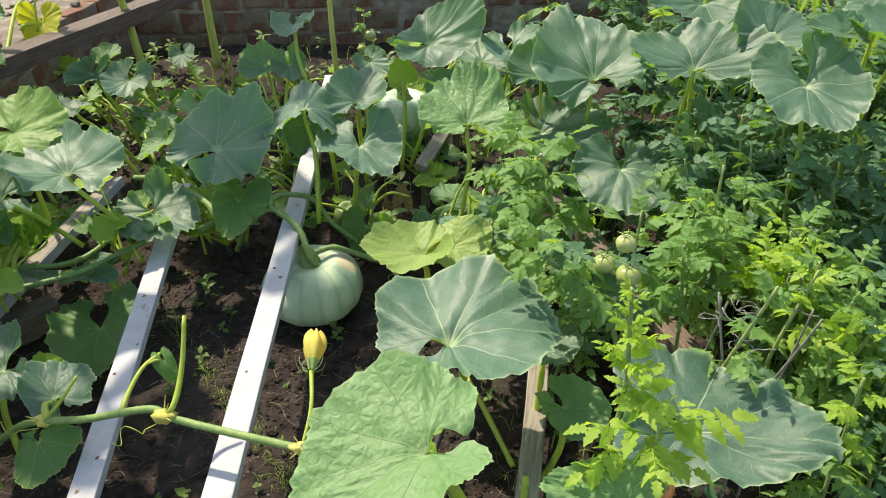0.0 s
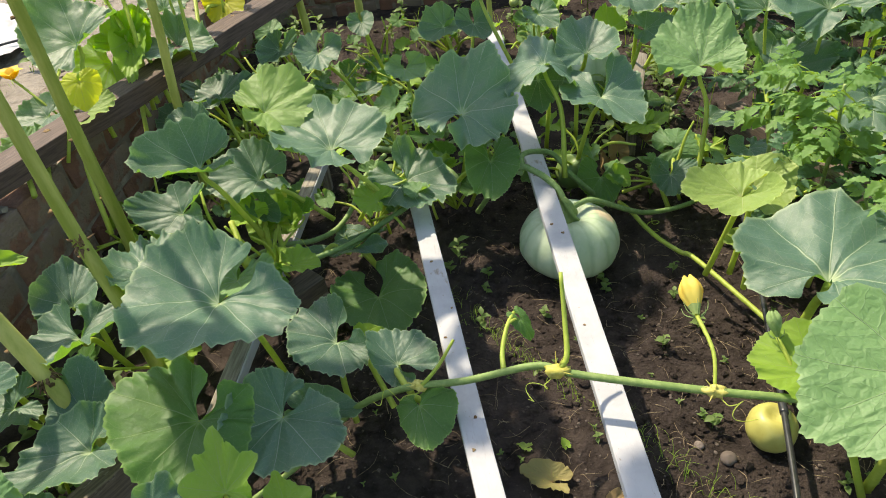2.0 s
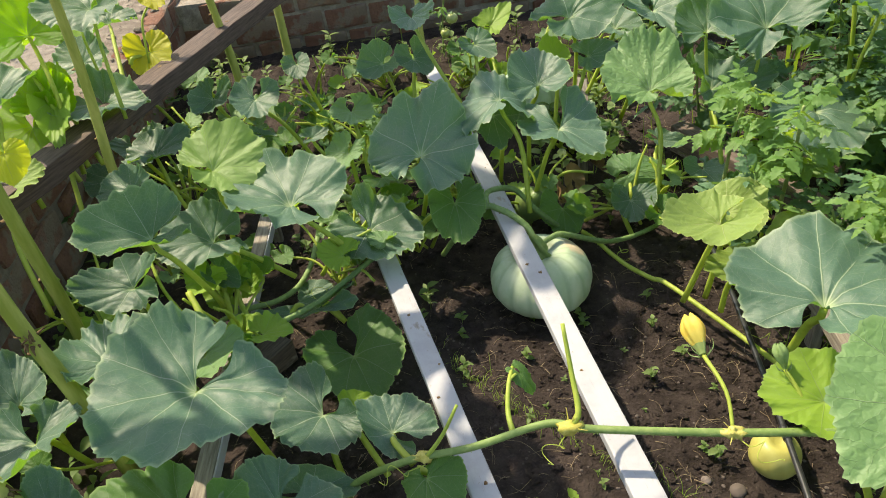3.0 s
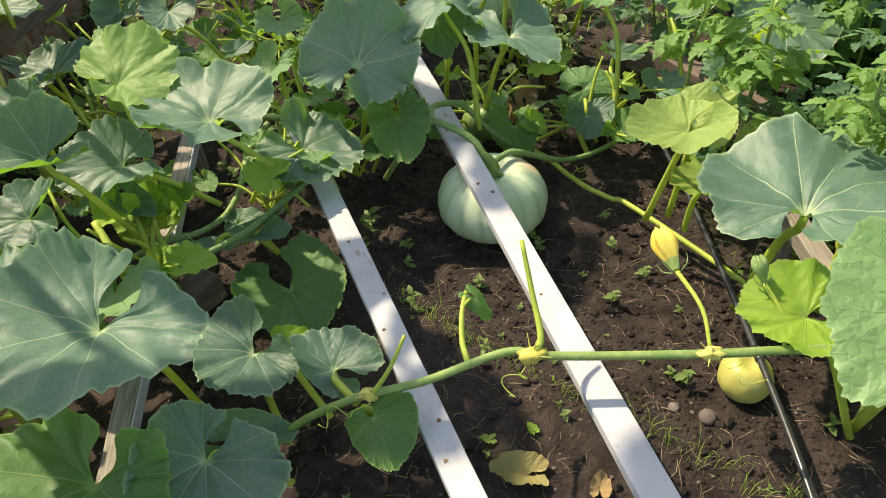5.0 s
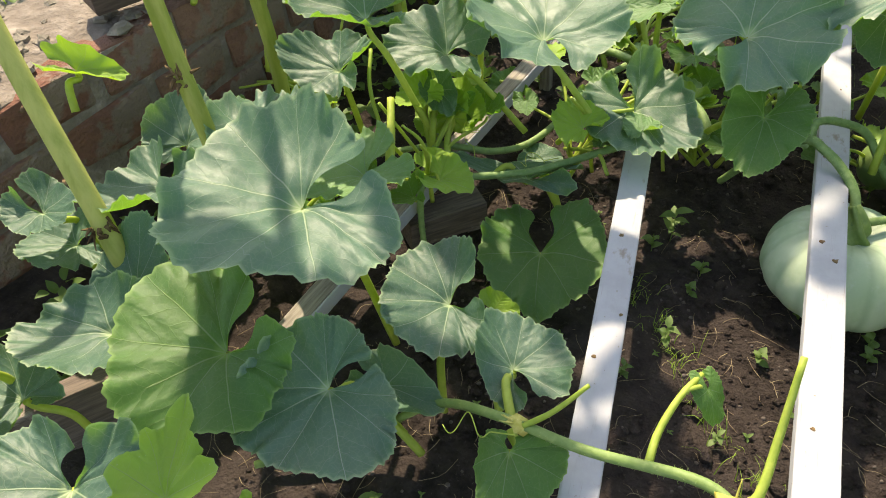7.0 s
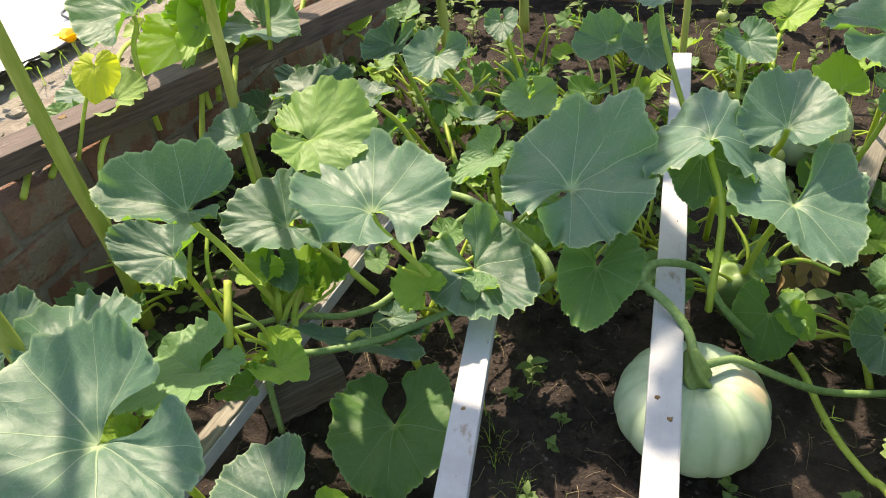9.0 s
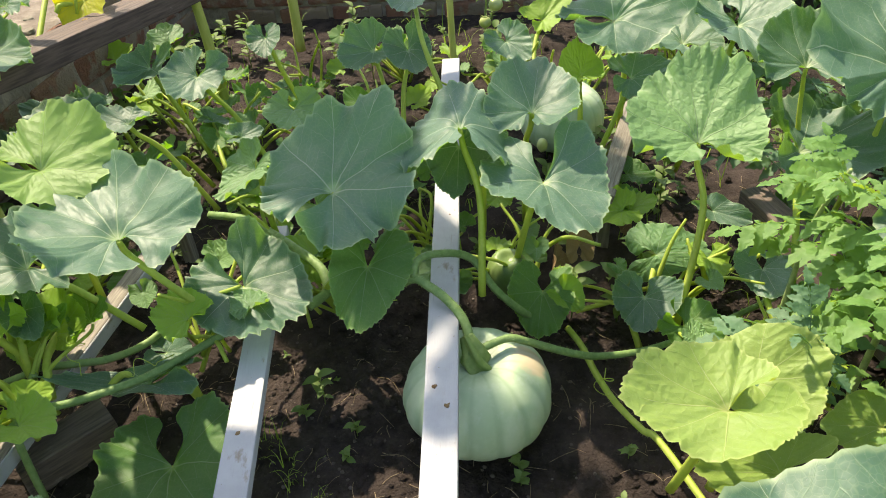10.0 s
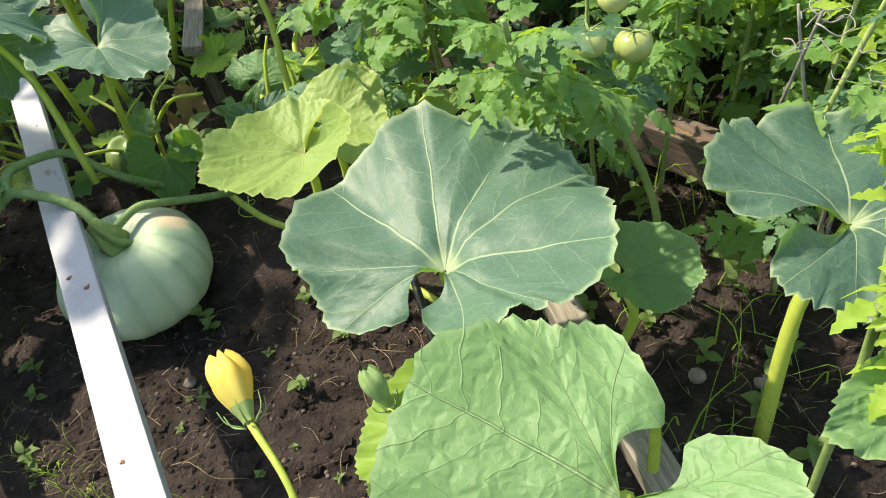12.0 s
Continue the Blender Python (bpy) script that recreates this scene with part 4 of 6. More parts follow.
vine(right_plant, [(-0.225, 2.234, 0.06), (-0.194, 2.17, 0.06), (-0.168, 2.084, 0.06), (-0.132, 1.997, 0.06), (-0.082, 1.92, 0.06), (-0.039, 1.869, 0.06), (0.10, 1.55, 0.05), (0.20, 1.30, 0.03)], 0.0085, 0.008, material=STALK)
vine(right_plant, [(-0.2, 2.297, 0.06), (-0.106, 2.337, 0.06), (-0.01, 2.388, 0.06), (0.149, 2.423, 0.06), (0.321, 2.527, 0.07)], 0.007, 0.006, material=STALK)
vine(back_plant, [(-1.30, 2.75, 0.05), (-1.12, 2.80, 0.06), (-0.95, 2.72, 0.05), (-0.72, 2.95, 0.04)], 0.009, 0.008)


def flower_bud(plant, root, top, size=0.075, petals=None):
    """A closed squash flower on a hairy stalk."""
    stalk = part("flower_stalk", tube("flower_stalk", [root, Vector(root).lerp(Vector(top), 0.5) + Vector((0.012, -0.01, 0.01)), top], (0.0036, 0.0048), STALK, 7, 0.08, 5, 10), plant)
    d = (Vector(top) - Vector(root)).normalized()
    rings, seg = 12, 30
    a = d.orthogonal().normalized()
    b = d.cross(a)
    def skin(lo, hi, swell, twist):
        verts, faces = [], []
        for i in range(rings + 1):
            t = lo + (hi - lo) * i / rings
            r = size * (0.10 + 0.25 * math.sin(min(1.0, t * 1.05) * math.pi * 0.70) ** 1.5 * math.sqrt(1.0 - 0.97 * (max(0.0, t - 0.62) / 0.38) ** 2)) * swell
            for k in range(seg):
                w = 2 * math.pi * k / seg
                lobe = math.cos(5 * w + twist * t)
                q = r * (1 + (0.06 + 0.15 * t) * lobe + 0.10 * t * noise.noise(Vector((math.cos(w) * 3, math.sin(w) * 3, t * 4))))
                verts.append(Vector(top) + d * (t * size * (1.34 + 0.05 * t * lobe)) + (a * math.cos(w) + b * math.sin(w)) * q)
        for i in range(rings):
            for k in range(seg):
                faces.append((i * seg + k, i * seg + (k + 1) % seg, (i + 1) * seg + (k + 1) % seg, (i + 1) * seg + k))
        return verts, faces

    part("petals", mesh_of("petals", *skin(0.12, 1.0, 1.0, 2.2), petals or PETAL), stalk, "" if petals else "closed yellow petals")
    part("calyx", mesh_of("calyx", *skin(0.0, 0.25, 1.05, 2.2), VINE_PALE), stalk)
    sets = []
    for k in range(6):
        w = 2 * math.pi * k / 6 + 0.3
        o = a * math.cos(w) + b * math.sin(w)
        base = Vector(top) - d * 0.004
        sets.append(tube_data(bezier([base + o * size * 0.12, base + o * size * 0.36 + d * size * 0.16, base + o * size * 0.44 + d * size * 0.42], 6), (0.0016, 0.0005), 4))
    part("sepal", mesh_of("sepal", *join(*sets), VINE), stalk)
    return stalk


flower_bud(west_plant, (-0.254, 1.05, 0.393), (-0.256, 1.210, 0.458), 0.070)
flower_bud(right_plant, (-0.085, 1.06, 0.32), (-0.10, 1.15, 0.435), 0.042, VINE)


def shoot(plant, points, r=(0.006, 0.004), material=None):
    return part("cut_stalk", tube("cut_stalk", points, r, material or STALK, 7, 0.08, 5, 14), plant)


shoot(west_plant, [(-0.575, 1.135, 0.392), (-0.55, 1.15, 0.415), (-0.545, 1.22, 0.465), (-0.545, 1.29, 0.545)], (0.0075, 0.0045))
shoot(west_plant, [(-0.69, 1.165, 0.365), (-0.69, 1.22, 0.375), (-0.675, 1.28, 0.395), (-0.655, 1.335, 0.39)], (0.0065, 0.004))
shoot(west_plant, [(-0.885, 1.175, 0.325), (-0.84, 1.195, 0.37), (-0.80, 1.225, 0.42)], (0.0055, 0.0035))
shoot(west_plant, [(-1.44, 1.73, 0.29), (-1.46, 1.78, 0.33), (-1.50, 1.86, 0.37)], (0.011, 0.009))
shoot(right_plant, [(0.19, 1.01, 0.10), (0.20, 1.02, 0.22), (0.205, 1.03, 0.33)], (0.009, 0.007))


def node_knob(plant, at, along, r=0.012):
    """A swollen joint of the vine with ragged dry bits."""
    v, f = lump(r, at[0] * 7 + 2, 0.85, 0.7, 8, 12)
    d = Vector(along).normalized()
    m = Matrix.Translation(at) @ d.to_track_quat('X', 'Z').to_matrix().to_4x4()
    v = [m @ Vector((q.x * 1.7, q.y, q.z)) for q in v]
    rk = random.Random(int(abs(at[0]) * 1000))
    bits = []
    for k in range(4):
        e = Vector((rk.uniform(-1, 1), rk.uniform(-1, 1), rk.uniform(0, 1))) * r * 2.2
        bits.append(tube_data(bezier([Vector(at), Vector(at) + e * 0.6, Vector(at) + e], 5), (0.0022, 0.0006), 5))
    return part("joint", mesh_of("joint", *join((v, f), *bits), KNOB), plant, "swollen yellowish vine joint")


def fruitlet(plant, at, r, material, name="fruitlet"):
    v, f = lump(r, at[0] * 7, 1.3, 0.12, 7, 10)
    return part(name, mesh_of(name, v, f, material), plant, "", Matrix.Translation(at))


node_knob(west_plant, (-0.573, 1.133, 0.392), (-1, 0.2, 0), 0.0155)
node_knob(west_plant, (-0.89, 1.180, 0.322), (-1, 0.1, 0), 0.0135)
node_knob(west_plant, (-0.254, 1.05, 0.391), (-1, 0.2, 0), 0.014)
fruitlet(back_plant, (-0.275, 2.92, 0.20), 0.018, GREEN_FRUIT)


def tendril(plant, start, heading, turns=1.4, size=0.028, reach=0.11):
    s, h = Vector(start), radians(heading)
    fwd, side = Vector((math.cos(h), math.sin(h), 0.15)), Vector((-math.sin(h), math.cos(h), 0))
    pts = []
    for i in range(40):
        t = i / 39
        w = 2 * math.pi * turns * max(0.0, t - 0.35) / 0.65
        r = size * max(0.0, min(1.0, (t - 0.3) / 0.2)) * (1 - 0.4 * t)
        pts.append(s + fwd * reach * t + side * r * math.sin(w) + Vector((0, 0, 1)) * r * (1 - math.cos(w)) * 0.6)
    v, f = tube_data(pts, (0.0013, 0.0007), 5)
    return part("tendril", mesh_of("tendril", v, f, STALK), plant)


for sx, sy, sz, hd in ((-0.58, 1.13, 0.38, 230), (-0.89, 1.16, 0.32, 200), (-0.25, 1.05, 0.38, -70), (-1.10, 1.95, 0.24, 230), (-1.42, 1.80, 0.25, 300), (-1.30, 1.90, 0.22, 120), (-0.62, 2.10, 0.27, 200), (-0.15, 2.05, 0.11, 260), (-0.95, 2.35, 0.15, 40), (0.10, 1.62, 0.05, 300)):
    tendril(west_plant if sx < -0.8 or sy < 1.2 else mid_plant, (sx, sy, sz), hd)

# ---- low tangle of stalks and small leaves under the canopy ----
rnd = random.Random(21)
HUBS = [(west_plant, -1.10, 2.06, 0.20), (west_plant, -1.42, 1.84, 0.22), (mid_plant, -0.95, 2.30, 0.14), (mid_plant, -0.82, 2.28, 0.11), (back_plant, -1.12, 2.80, 0.06), (back_plant, -0.74, 2.92, 0.06), (mid_plant, -0.36, 2.45, 0.08), (right_plant, 0.02, 2.30, 0.08), (back_plant, -1.15, 3.25, 0.10), (back_plant, -0.10, 2.85, 0.06), (west_plant, -1.68, 1.55, 0.12), (west_plant, -1.62, 2.35, 0.08), (back_plant, -0.95, 3.40, 0.08), (back_plant, -1.35, 3.15, 0.10), (back_plant, -0.55, 3.30, 0.06), (back_plant, -1.70, 2.85, 0.12), (west_plant, -1.88, 2.05, 0.14), (mid_plant, -0.62, 2.62, 0.06), (right_plant, 0.28, 2.05, 0.06), (back_plant, -0.85, 3.75, 0.12), (back_plant, -1.20, 3.62, 0.12), (back_plant, -0.45, 3.62, 0.10), (back_plant, -0.15, 3.55, 0.10), (back_plant, 0.15, 3.30, 0.08), (back_plant, -1.62, 3.30, 0.14), (back_plant, 0.25, 3.75, 0.12), (back_plant, -1.00, 3.05, 0.08)]
for plant, hx, hy, hz in HUBS:
    for k in range(5):
        a, d, h = rnd.uniform(0, 6.28), rnd.uniform(0.08, 0.24), rnd.uniform(0.03, 0.22)
        e = Vector((hx + d * math.cos(a), hy + d * math.sin(a), hz + h))
        g = Vector((hx + rnd.uniform(-0.06, 0.06), hy + rnd.uniform(-0.06, 0.06), max(0.03, hz - rnd.uniform(0, 0.12))))
        shoot(plant, [g, g.lerp(e, 0.5) + Vector((rnd.uniform(-0.03, 0.03), rnd.uniform(-0.03, 0.03), 0.04)), e], (rnd.uniform(0.005, 0.008), rnd.uniform(0.003, 0.005)))
    for k in range(7):
        a, d, h = rnd.uniform(0, 6.28), rnd.uniform(0.05, 0.27), rnd.uniform(0.02, 0.14)
        s = rnd.uniform(0.03, 0.095)
        leaf(plant, hx + d * math.cos(a), hy + d * math.sin(a), max(0.07, hz + h), rnd.uniform(0, 360), s, s * 1.4, rnd.uniform(-0.3, 0.3), rnd.uniform(-0.6, 0.1), root=(hx, hy, max(0.03, hz - 0.05)), mat=rnd.choice((LEAF_SHADED, LEAF_LIGHT, LEAF_SHADED, LEAF_YOUNG)), cup=rnd.uniform(0, 0.25), ruffle=0.08, notch=rnd.uniform(0.3, 0.8), stem=0.004)

# ---- pumpkins ----
def pumpkin(label, at, radius, height, ribs=16, lean=(0, 0, 0), scar=None, material=None, stalk=True, depth=0.028, name="pumpkin"):
    ob = thing(name, label, "pumpkin", at)
    ob.rotation_euler = [radians(a) for a in lean]
    bpy.context.view_layer.update()
    m = ob.matrix_basis.copy()
    rings, seg = 36, ribs * 8
    verts, uvs, faces = [], [], []
    for i in range(rings + 1):
        th = math.pi * i / rings
        for k in range(seg + 1):
            ph = 2 * math.pi * k / seg
            rib = 1 - depth * (1 - abs(math.sin(ph * ribs / 2)) ** 0.7) * math.sin(th) ** 0.5
            rr = radius * math.sin(th) ** 0.78 * rib
            rr *= 1 + 0.03 * noise.noise(Vector((math.cos(ph), math.sin(ph), th)) * 1.4)
            dip = 0.30 * math.exp(-(math.sin(th) / 0.30) ** 2)
            z = height * 0.5 * (math.cos(th) * (1 - dip)) + height * 0.48
            verts.append((rr * math.cos(ph), rr * math.sin(ph), z))
            uvs.append((k / seg, i / rings))
    for i in range(rings):
        for k in range(seg):
            a = i * (seg + 1) + k
            faces.append((a, a + seg + 1, a + seg + 2, a + 1))
    part("body", mesh_of("body", verts, faces, material or PUMPKIN, uvs), ob, "", m)
    if stalk:
        pts = [m @ Vector(p) for p in ((0, 0, height * 0.78), (-0.002, 0.003, height * 0.90), (-0.006, 0.012, height * 1.02), (-0.014, 0.030, height * 1.12))]
        part("stem", tube("stem", pts, (0.036, 0.013), VINE_PALE, 30, 0.24, 5, 14), ob, "thick ribbed green stem")
    return ob


pumpkin("large pale grey-green ribbed pumpkin lying on the soil under a lath", (-0.44, 1.975, -0.005), 0.168, 0.225, 16, (-3, 2, 20))
pumpkin("pale green ribbed pumpkin half hidden under leaves", (-0.215, 3.10, 0.105), 0.142, 0.225, 16, (4, 0, 50), None, PUMPKIN_FAR)
pumpkin("small unripe green pumpkin between the vines", (-0.378, 2.415, 0.035), 0.060, 0.135, 10, (8, 0, 10), None, YOUNG_SKIN, False, 0.02)
pumpkin("small smooth yellow pumpkin beside the black hose", (-0.037, 1.203, 0.0), 0.062, 0.115, 10, (0, 6, 0), None, LEMON_SKIN, False, 0.015)

# ---- laths and timber ----
LATHS = [timber("lath", "white-painted wooden lath with specks of dirt, across the bed", (-0.665, 0.50, 0.235), (-0.995, 2.42, 0.235), 0.062, 0.028, WHITE_WOOD, 0, 0.002, 1, "lath", "white laths"),
         timber("lath", "white-painted wooden lath over the pumpkin, paint worn", (-0.402, 0.45, 0.292), (-0.612, 3.55, 0.222), 0.067, 0.028, WHITE_WOOD, 0, 0.002, 2, "lath", "white laths")]
GREY = timber("lath", "weathered grey wooden lath with a white edge", (-1.47, 1.20, 0.135), (-1.36, 2.62, 0.150), 0.050, 0.045, GREY_WOOD, 0, 0.003, 3, "lath")
timber("lath", "weathered grey wooden lath beside the hose", (0.17, 0.75, 0.14), (0.29, 1.62, 0.16), 0.055, 0.05, GREY_WOOD, 0, 0.003, 5, "lath")
timber("lath", "weathered grey wooden lath near the far pumpkin", (-0.11, 2.62, 0.20), (0.03, 3.15, 0.21), 0.055, 0.03, GREY_WOOD, 15, 0.003, 6, "lath")
RAIL = timber("rail", "dark weathered timber rail across the wall's corner", (-2.265, 1.72, 0.575), (-1.29, 3.93, 0.586), 0.115, 0.07, BROWN_WOOD, 0, 0.006, 7, "rail")
CRACKED = timber("timber", "old cracked brown timber along the tomato bed", (0.80, 1.40, 0.085), (0.33, 2.75, 0.085), 0.075, 0.11, PINK_WOOD, 0, 0.012, 8, "timber")
timber("board", "old brown board edging the bed", (-2.02, 0.62, 0.09), (-1.62, 1.20, 0.09), 0.05, 0.16, PINK_WOOD, 0, 0.006, 9, "board")
timber("wood_block", "short reddish-brown timber offcut on the soil", (-1.44, 1.76, 0.05), (-1.30, 1.92, 0.05), 0.09, 0.09, PINK_WOOD, 0, 0.008, 10, "wood block")
strip = timber("painted_edge", "", (-1.442, 1.20, 0.137), (-1.332, 2.62, 0.152), 0.006, 0.040, WHITE_WOOD, 0, 0.001, 12)
strip.parent = GREY
strip.matrix_parent_inverse = GREY.matrix_basis.inverted()
for key in ("label", "category", "group"):
    if key in strip:
        del strip[key]
tagged(strip, "white-painted side edge")
for k, (x, y, top) in enumerate(((-0.672, 0.545, 0.22), (-0.990, 2.395, 0.22), (-0.397, 0.49, 0.275), (-0.610, 3.50, 0.208), (-1.465, 1.25, 0.113), (-1.362, 2.58, 0.126), (0.176, 0.80, 0.115), (0.285, 1.58, 0.133), (-0.10, 2.66, 0.185), (0.022, 3.11, 0.195))):
    timber("wooden_peg", "rough wooden peg that carries a lath", (x, y, soil_height(x, y) - 0.02), (x, y, top), 0.035, 0.035, GREY_WOOD, 0, 0.003, 20 + k, "peg", "pegs")

for lath, spots in ((LATHS[0], ((-0.42, 0.012), (-0.33, -0.010), (-0.05, 0.016), (0.06, -0.02), (0.28, 0.005))), (LATHS[1], ((-0.62, 0.01), (-0.21, -0.012), (-0.16, 0.014), (0.14, 0.018), (0.45, -0.01), (0.90, 0.008)))):
    for u, w in spots:
        v, f = lump(0.003 + 0.0025 * abs(math.sin(u * 50)), u * 9, 0.14, 1.1, 4, 9)
        part("knot", mesh_of("knot", v, f, SCAR), lath, "small dark knot", lath.matrix_basis @ Matrix.Translation((u, w, 0.0145)))

for u, w, ln in ((-0.50, 0.012, 0.16), (-0.28, -0.015, 0.22), (0.02, 0.008, 0.18), (0.30, -0.010, 0.20), (0.52, 0.014, 0.12)):
    v, f = lump(0.004, u * 9, 0.35, 0.5, 5, 10)
    part("crack", mesh_of("crack", [(q.x * ln * 125, q.y, q.z) for q in v], f, SCAR), CRACKED, "dark lengthwise crack", CRACKED.matrix_basis @ Matrix.Translation((u, w, 0.0560)))
for u, w in ((-0.78, 0.02), (-0.25, -0.03), (0.22, 0.025), (0.70, -0.01)):
    v, f = lump(0.012, u * 9, 0.12, 0.8, 4, 12)
    part("knot", mesh_of("knot", v, f, SCAR), RAIL, "dark round knot", RAIL.matrix_basis @ Matrix.Translation((u, w, 0.0352)))

hose = thing("hose", "thin glossy black drip hose over the soil", "hose", (0.1, 1.6, 0.1))
part("tube", tube("tube", [(0.20, 2.30, 0.06), (0.135, 1.90, 0.09), (0.075, 1.62, 0.11), (0.02, 1.36, 0.12), (-0.045, 1.08, 0.135), (-0.10, 0.85, 0.13), (-0.16, 0.55, 0.06)], (0.008, 0.008), PIPE, 12, 0, 5, 40), hose)
part("connector", tube("connector", [(-0.012, 1.225, 0.128), (-0.016, 1.205, 0.129), (-0.02, 1.185, 0.13)], (0.0105, 0.0105), PIPE, 12, 0, 5, 6), hose)


# ---- sunflower stalks by the side wall ----
def stalk(label, points, r0, r1, scars=(), leafy=0):
    ob = thing("sunflower_stalk", label, "stalk", points[0])
    part("stem", tube("stem", points, (r0, r1), THICK_STALK, 14, 0.03, 6, 30), ob)
    for x, y, z in scars:
        husk = []
        rh = random.Random(int(abs(x) * 1000))
        for k in range(16):
            w = rh.uniform(0, 6.28)
            o = Vector((math.cos(w), math.sin(w), 0))
            z0 = rh.uniform(-0.02, 0.02)
            bend = Vector((rh.uniform(-0.012, 0.012), rh.uniform(-0.012, 0.012), rh.uniform(-0.03, 0.03)))
            husk.append(tube_data(bezier([o * r0 * 0.8 + Vector((0, 0, z0)), o * r0 * 1.15 + Vector((0, 0, z0)) + bend * 0.5, o * r0 * rh.uniform(1.1, 1.6) + Vector((0, 0, z0)) + bend], 5), (rh.uniform(0.003, 0.006), 0.001), 5))
        part("leaf_scar", mesh_of("leaf_scar", *join(*husk), SCAR), ob, "dry brown leaf scar", Matrix.Translation((x, y, z)))
    line = bezier(points, 60)
    for k in range(9, 58, 8):
        w = k * 2.4
        d = Vector((math.cos(w), math.sin(w), 0)) * r0 * 0.95
        v, f = lump(r0 * 0.42, k + points[0][0], 0.35, 1.0, 5, 9)
        part("leaf_mark", mesh_of("leaf_mark", [line[k] + d + q for q in v], f, SCAR), ob, "thin dark mark")
    # the broad upper leaves, added out of view to shade the bed
    rnd_s = random.Random(int(points[0][1] * 1000))
    high = [q for q in bezier(points, 150) if q.z > 1.5]
    for k in range(leafy):
        p = high[int((k + 0.5) / leafy * len(high))]
        a = 137.5 * k + rnd_s.uniform(-30, 30)
        d = Vector((math.cos(radians(a)), math.sin(radians(a)), 0.35))
        tip = p + d * rnd_s.uniform(0.10, 0.22)
        part("leaf_stalk", tube("leaf_stalk", [p, p + d * 0.07, tip], (0.006, 0.004), THICK_STALK, 6, 0, 5, 6), ob)
        s = rnd_s.uniform(0.14, 0.24)
        part("leaf", leaf_mesh("leaf", s * 1.3, s * 1.3, LEAF_LIGHT, 500 + k, -0.15, 0.05, 0.5, 0.02, 0.0, 7, 40), ob, "", Matrix.Translation(tip) @ pose(0, 0, 0, rnd_s.uniform(-45, -10), rnd_s.uniform(-20, 20), a - 90))
    return ob


stalk("thick yellow-green sunflower stalk with a dry scar", [(-1.68, 1.47, 0.10), (-1.70, 1.47, 0.42), (-1.73, 1.48, 0.62), (-1.745, 1.485, 0.83), (-1.78, 1.50, 1.35), (-1.80, 1.52, 1.7), (-1.82, 1.55, 2.4)], 0.021, 0.014, [(-1.718, 1.470, 0.61)], 3)
stalk("thick yellow-green sunflower stalk near the wall", [(-1.88, 1.90, 0.10), (-1.868, 1.90, 0.376), (-1.86, 1.875, 0.66), (-1.85, 1.86, 1.2), (-1.84, 1.85, 1.7), (-1.82, 1.87, 2.5)], 0.021, 0.014, (), 2)
stalk("thick leaning yellow-green sunflower stalk", [(-1.72, 1.18, 0.10), (-1.80, 1.225, 0.40), (-1.95, 1.30, 0.75), (-2.15, 1.42, 1.2)], 0.024, 0.018, [(-1.795, 1.215, 0.40)])
stalk("pale yellow-green sunflower stalk behind the leaves", [(-1.81, 2.45, 0.10), (-1.805, 2.44, 0.475), (-1.75, 2.40, 0.85), (-1.72, 2.37, 1.2), (-1.70, 2.34, 1.6), (-1.66, 2.32, 2.6)], 0.018, 0.012, (), 6)
stalk("green sunflower stalk in front of the back wall", [(-1.32, 3.92, 0.14), (-1.32, 3.94, 0.5), (-1.34, 3.96, 1.0), (-1.35, 3.98, 1.5), (-1.36, 3.98, 2.7)], 0.022, 0.014, (), 11)
stalk("short green sunflower stalk under the rail", [(-1.50, 3.42, 0.12), (-1.505, 3.41, 0.46), (-1.53, 3.42, 0.80), (-1.55, 3.45, 1.3), (-1.56, 3.40, 2.7)], 0.020, 0.013, (), 11)
stalk("brown woody stalk by the back wall", [(-0.62, 3.72, 0.12), (-0.62, 3.74, 0.5), (-0.60, 3.78, 0.9)], 0.014, 0.011)

# ---- tomato plants ----
def leaflet(length, seed, curl):
    """A toothed leaflet along +X, folded a little at its midrib."""
    rnd = random.Random(seed)
    verts, faces = [], []
    n = 13
    tooth = (1.0, 0.86, 0.62)
    for i in range(n + 1):
        t = i / n
        w = length * 0.30 * math.sin(math.pi * min(1.0, t ** 0.68)) ** 0.85 * tooth[(i + seed) % 3] * rnd.uniform(0.93, 1.07)
        if i in (0, n):
            w = 0.0
        z = -curl * length * t * t + 0.02 * length * math.sin(9 * t + seed)
        verts += [(length * t, w, z + 0.22 * w), (length * t, 0.5 * w, z + 0.24 * w), (length * t, 0, z), (length * t, -0.5 * w, z + 0.24 * w), (length * t, -w, z + 0.22 * w)]
    for i in range(n):
        for k in range(4):
            a = i * 5 + k
            faces.append((a, a + 1, a + 6, a + 5))
    return verts, faces


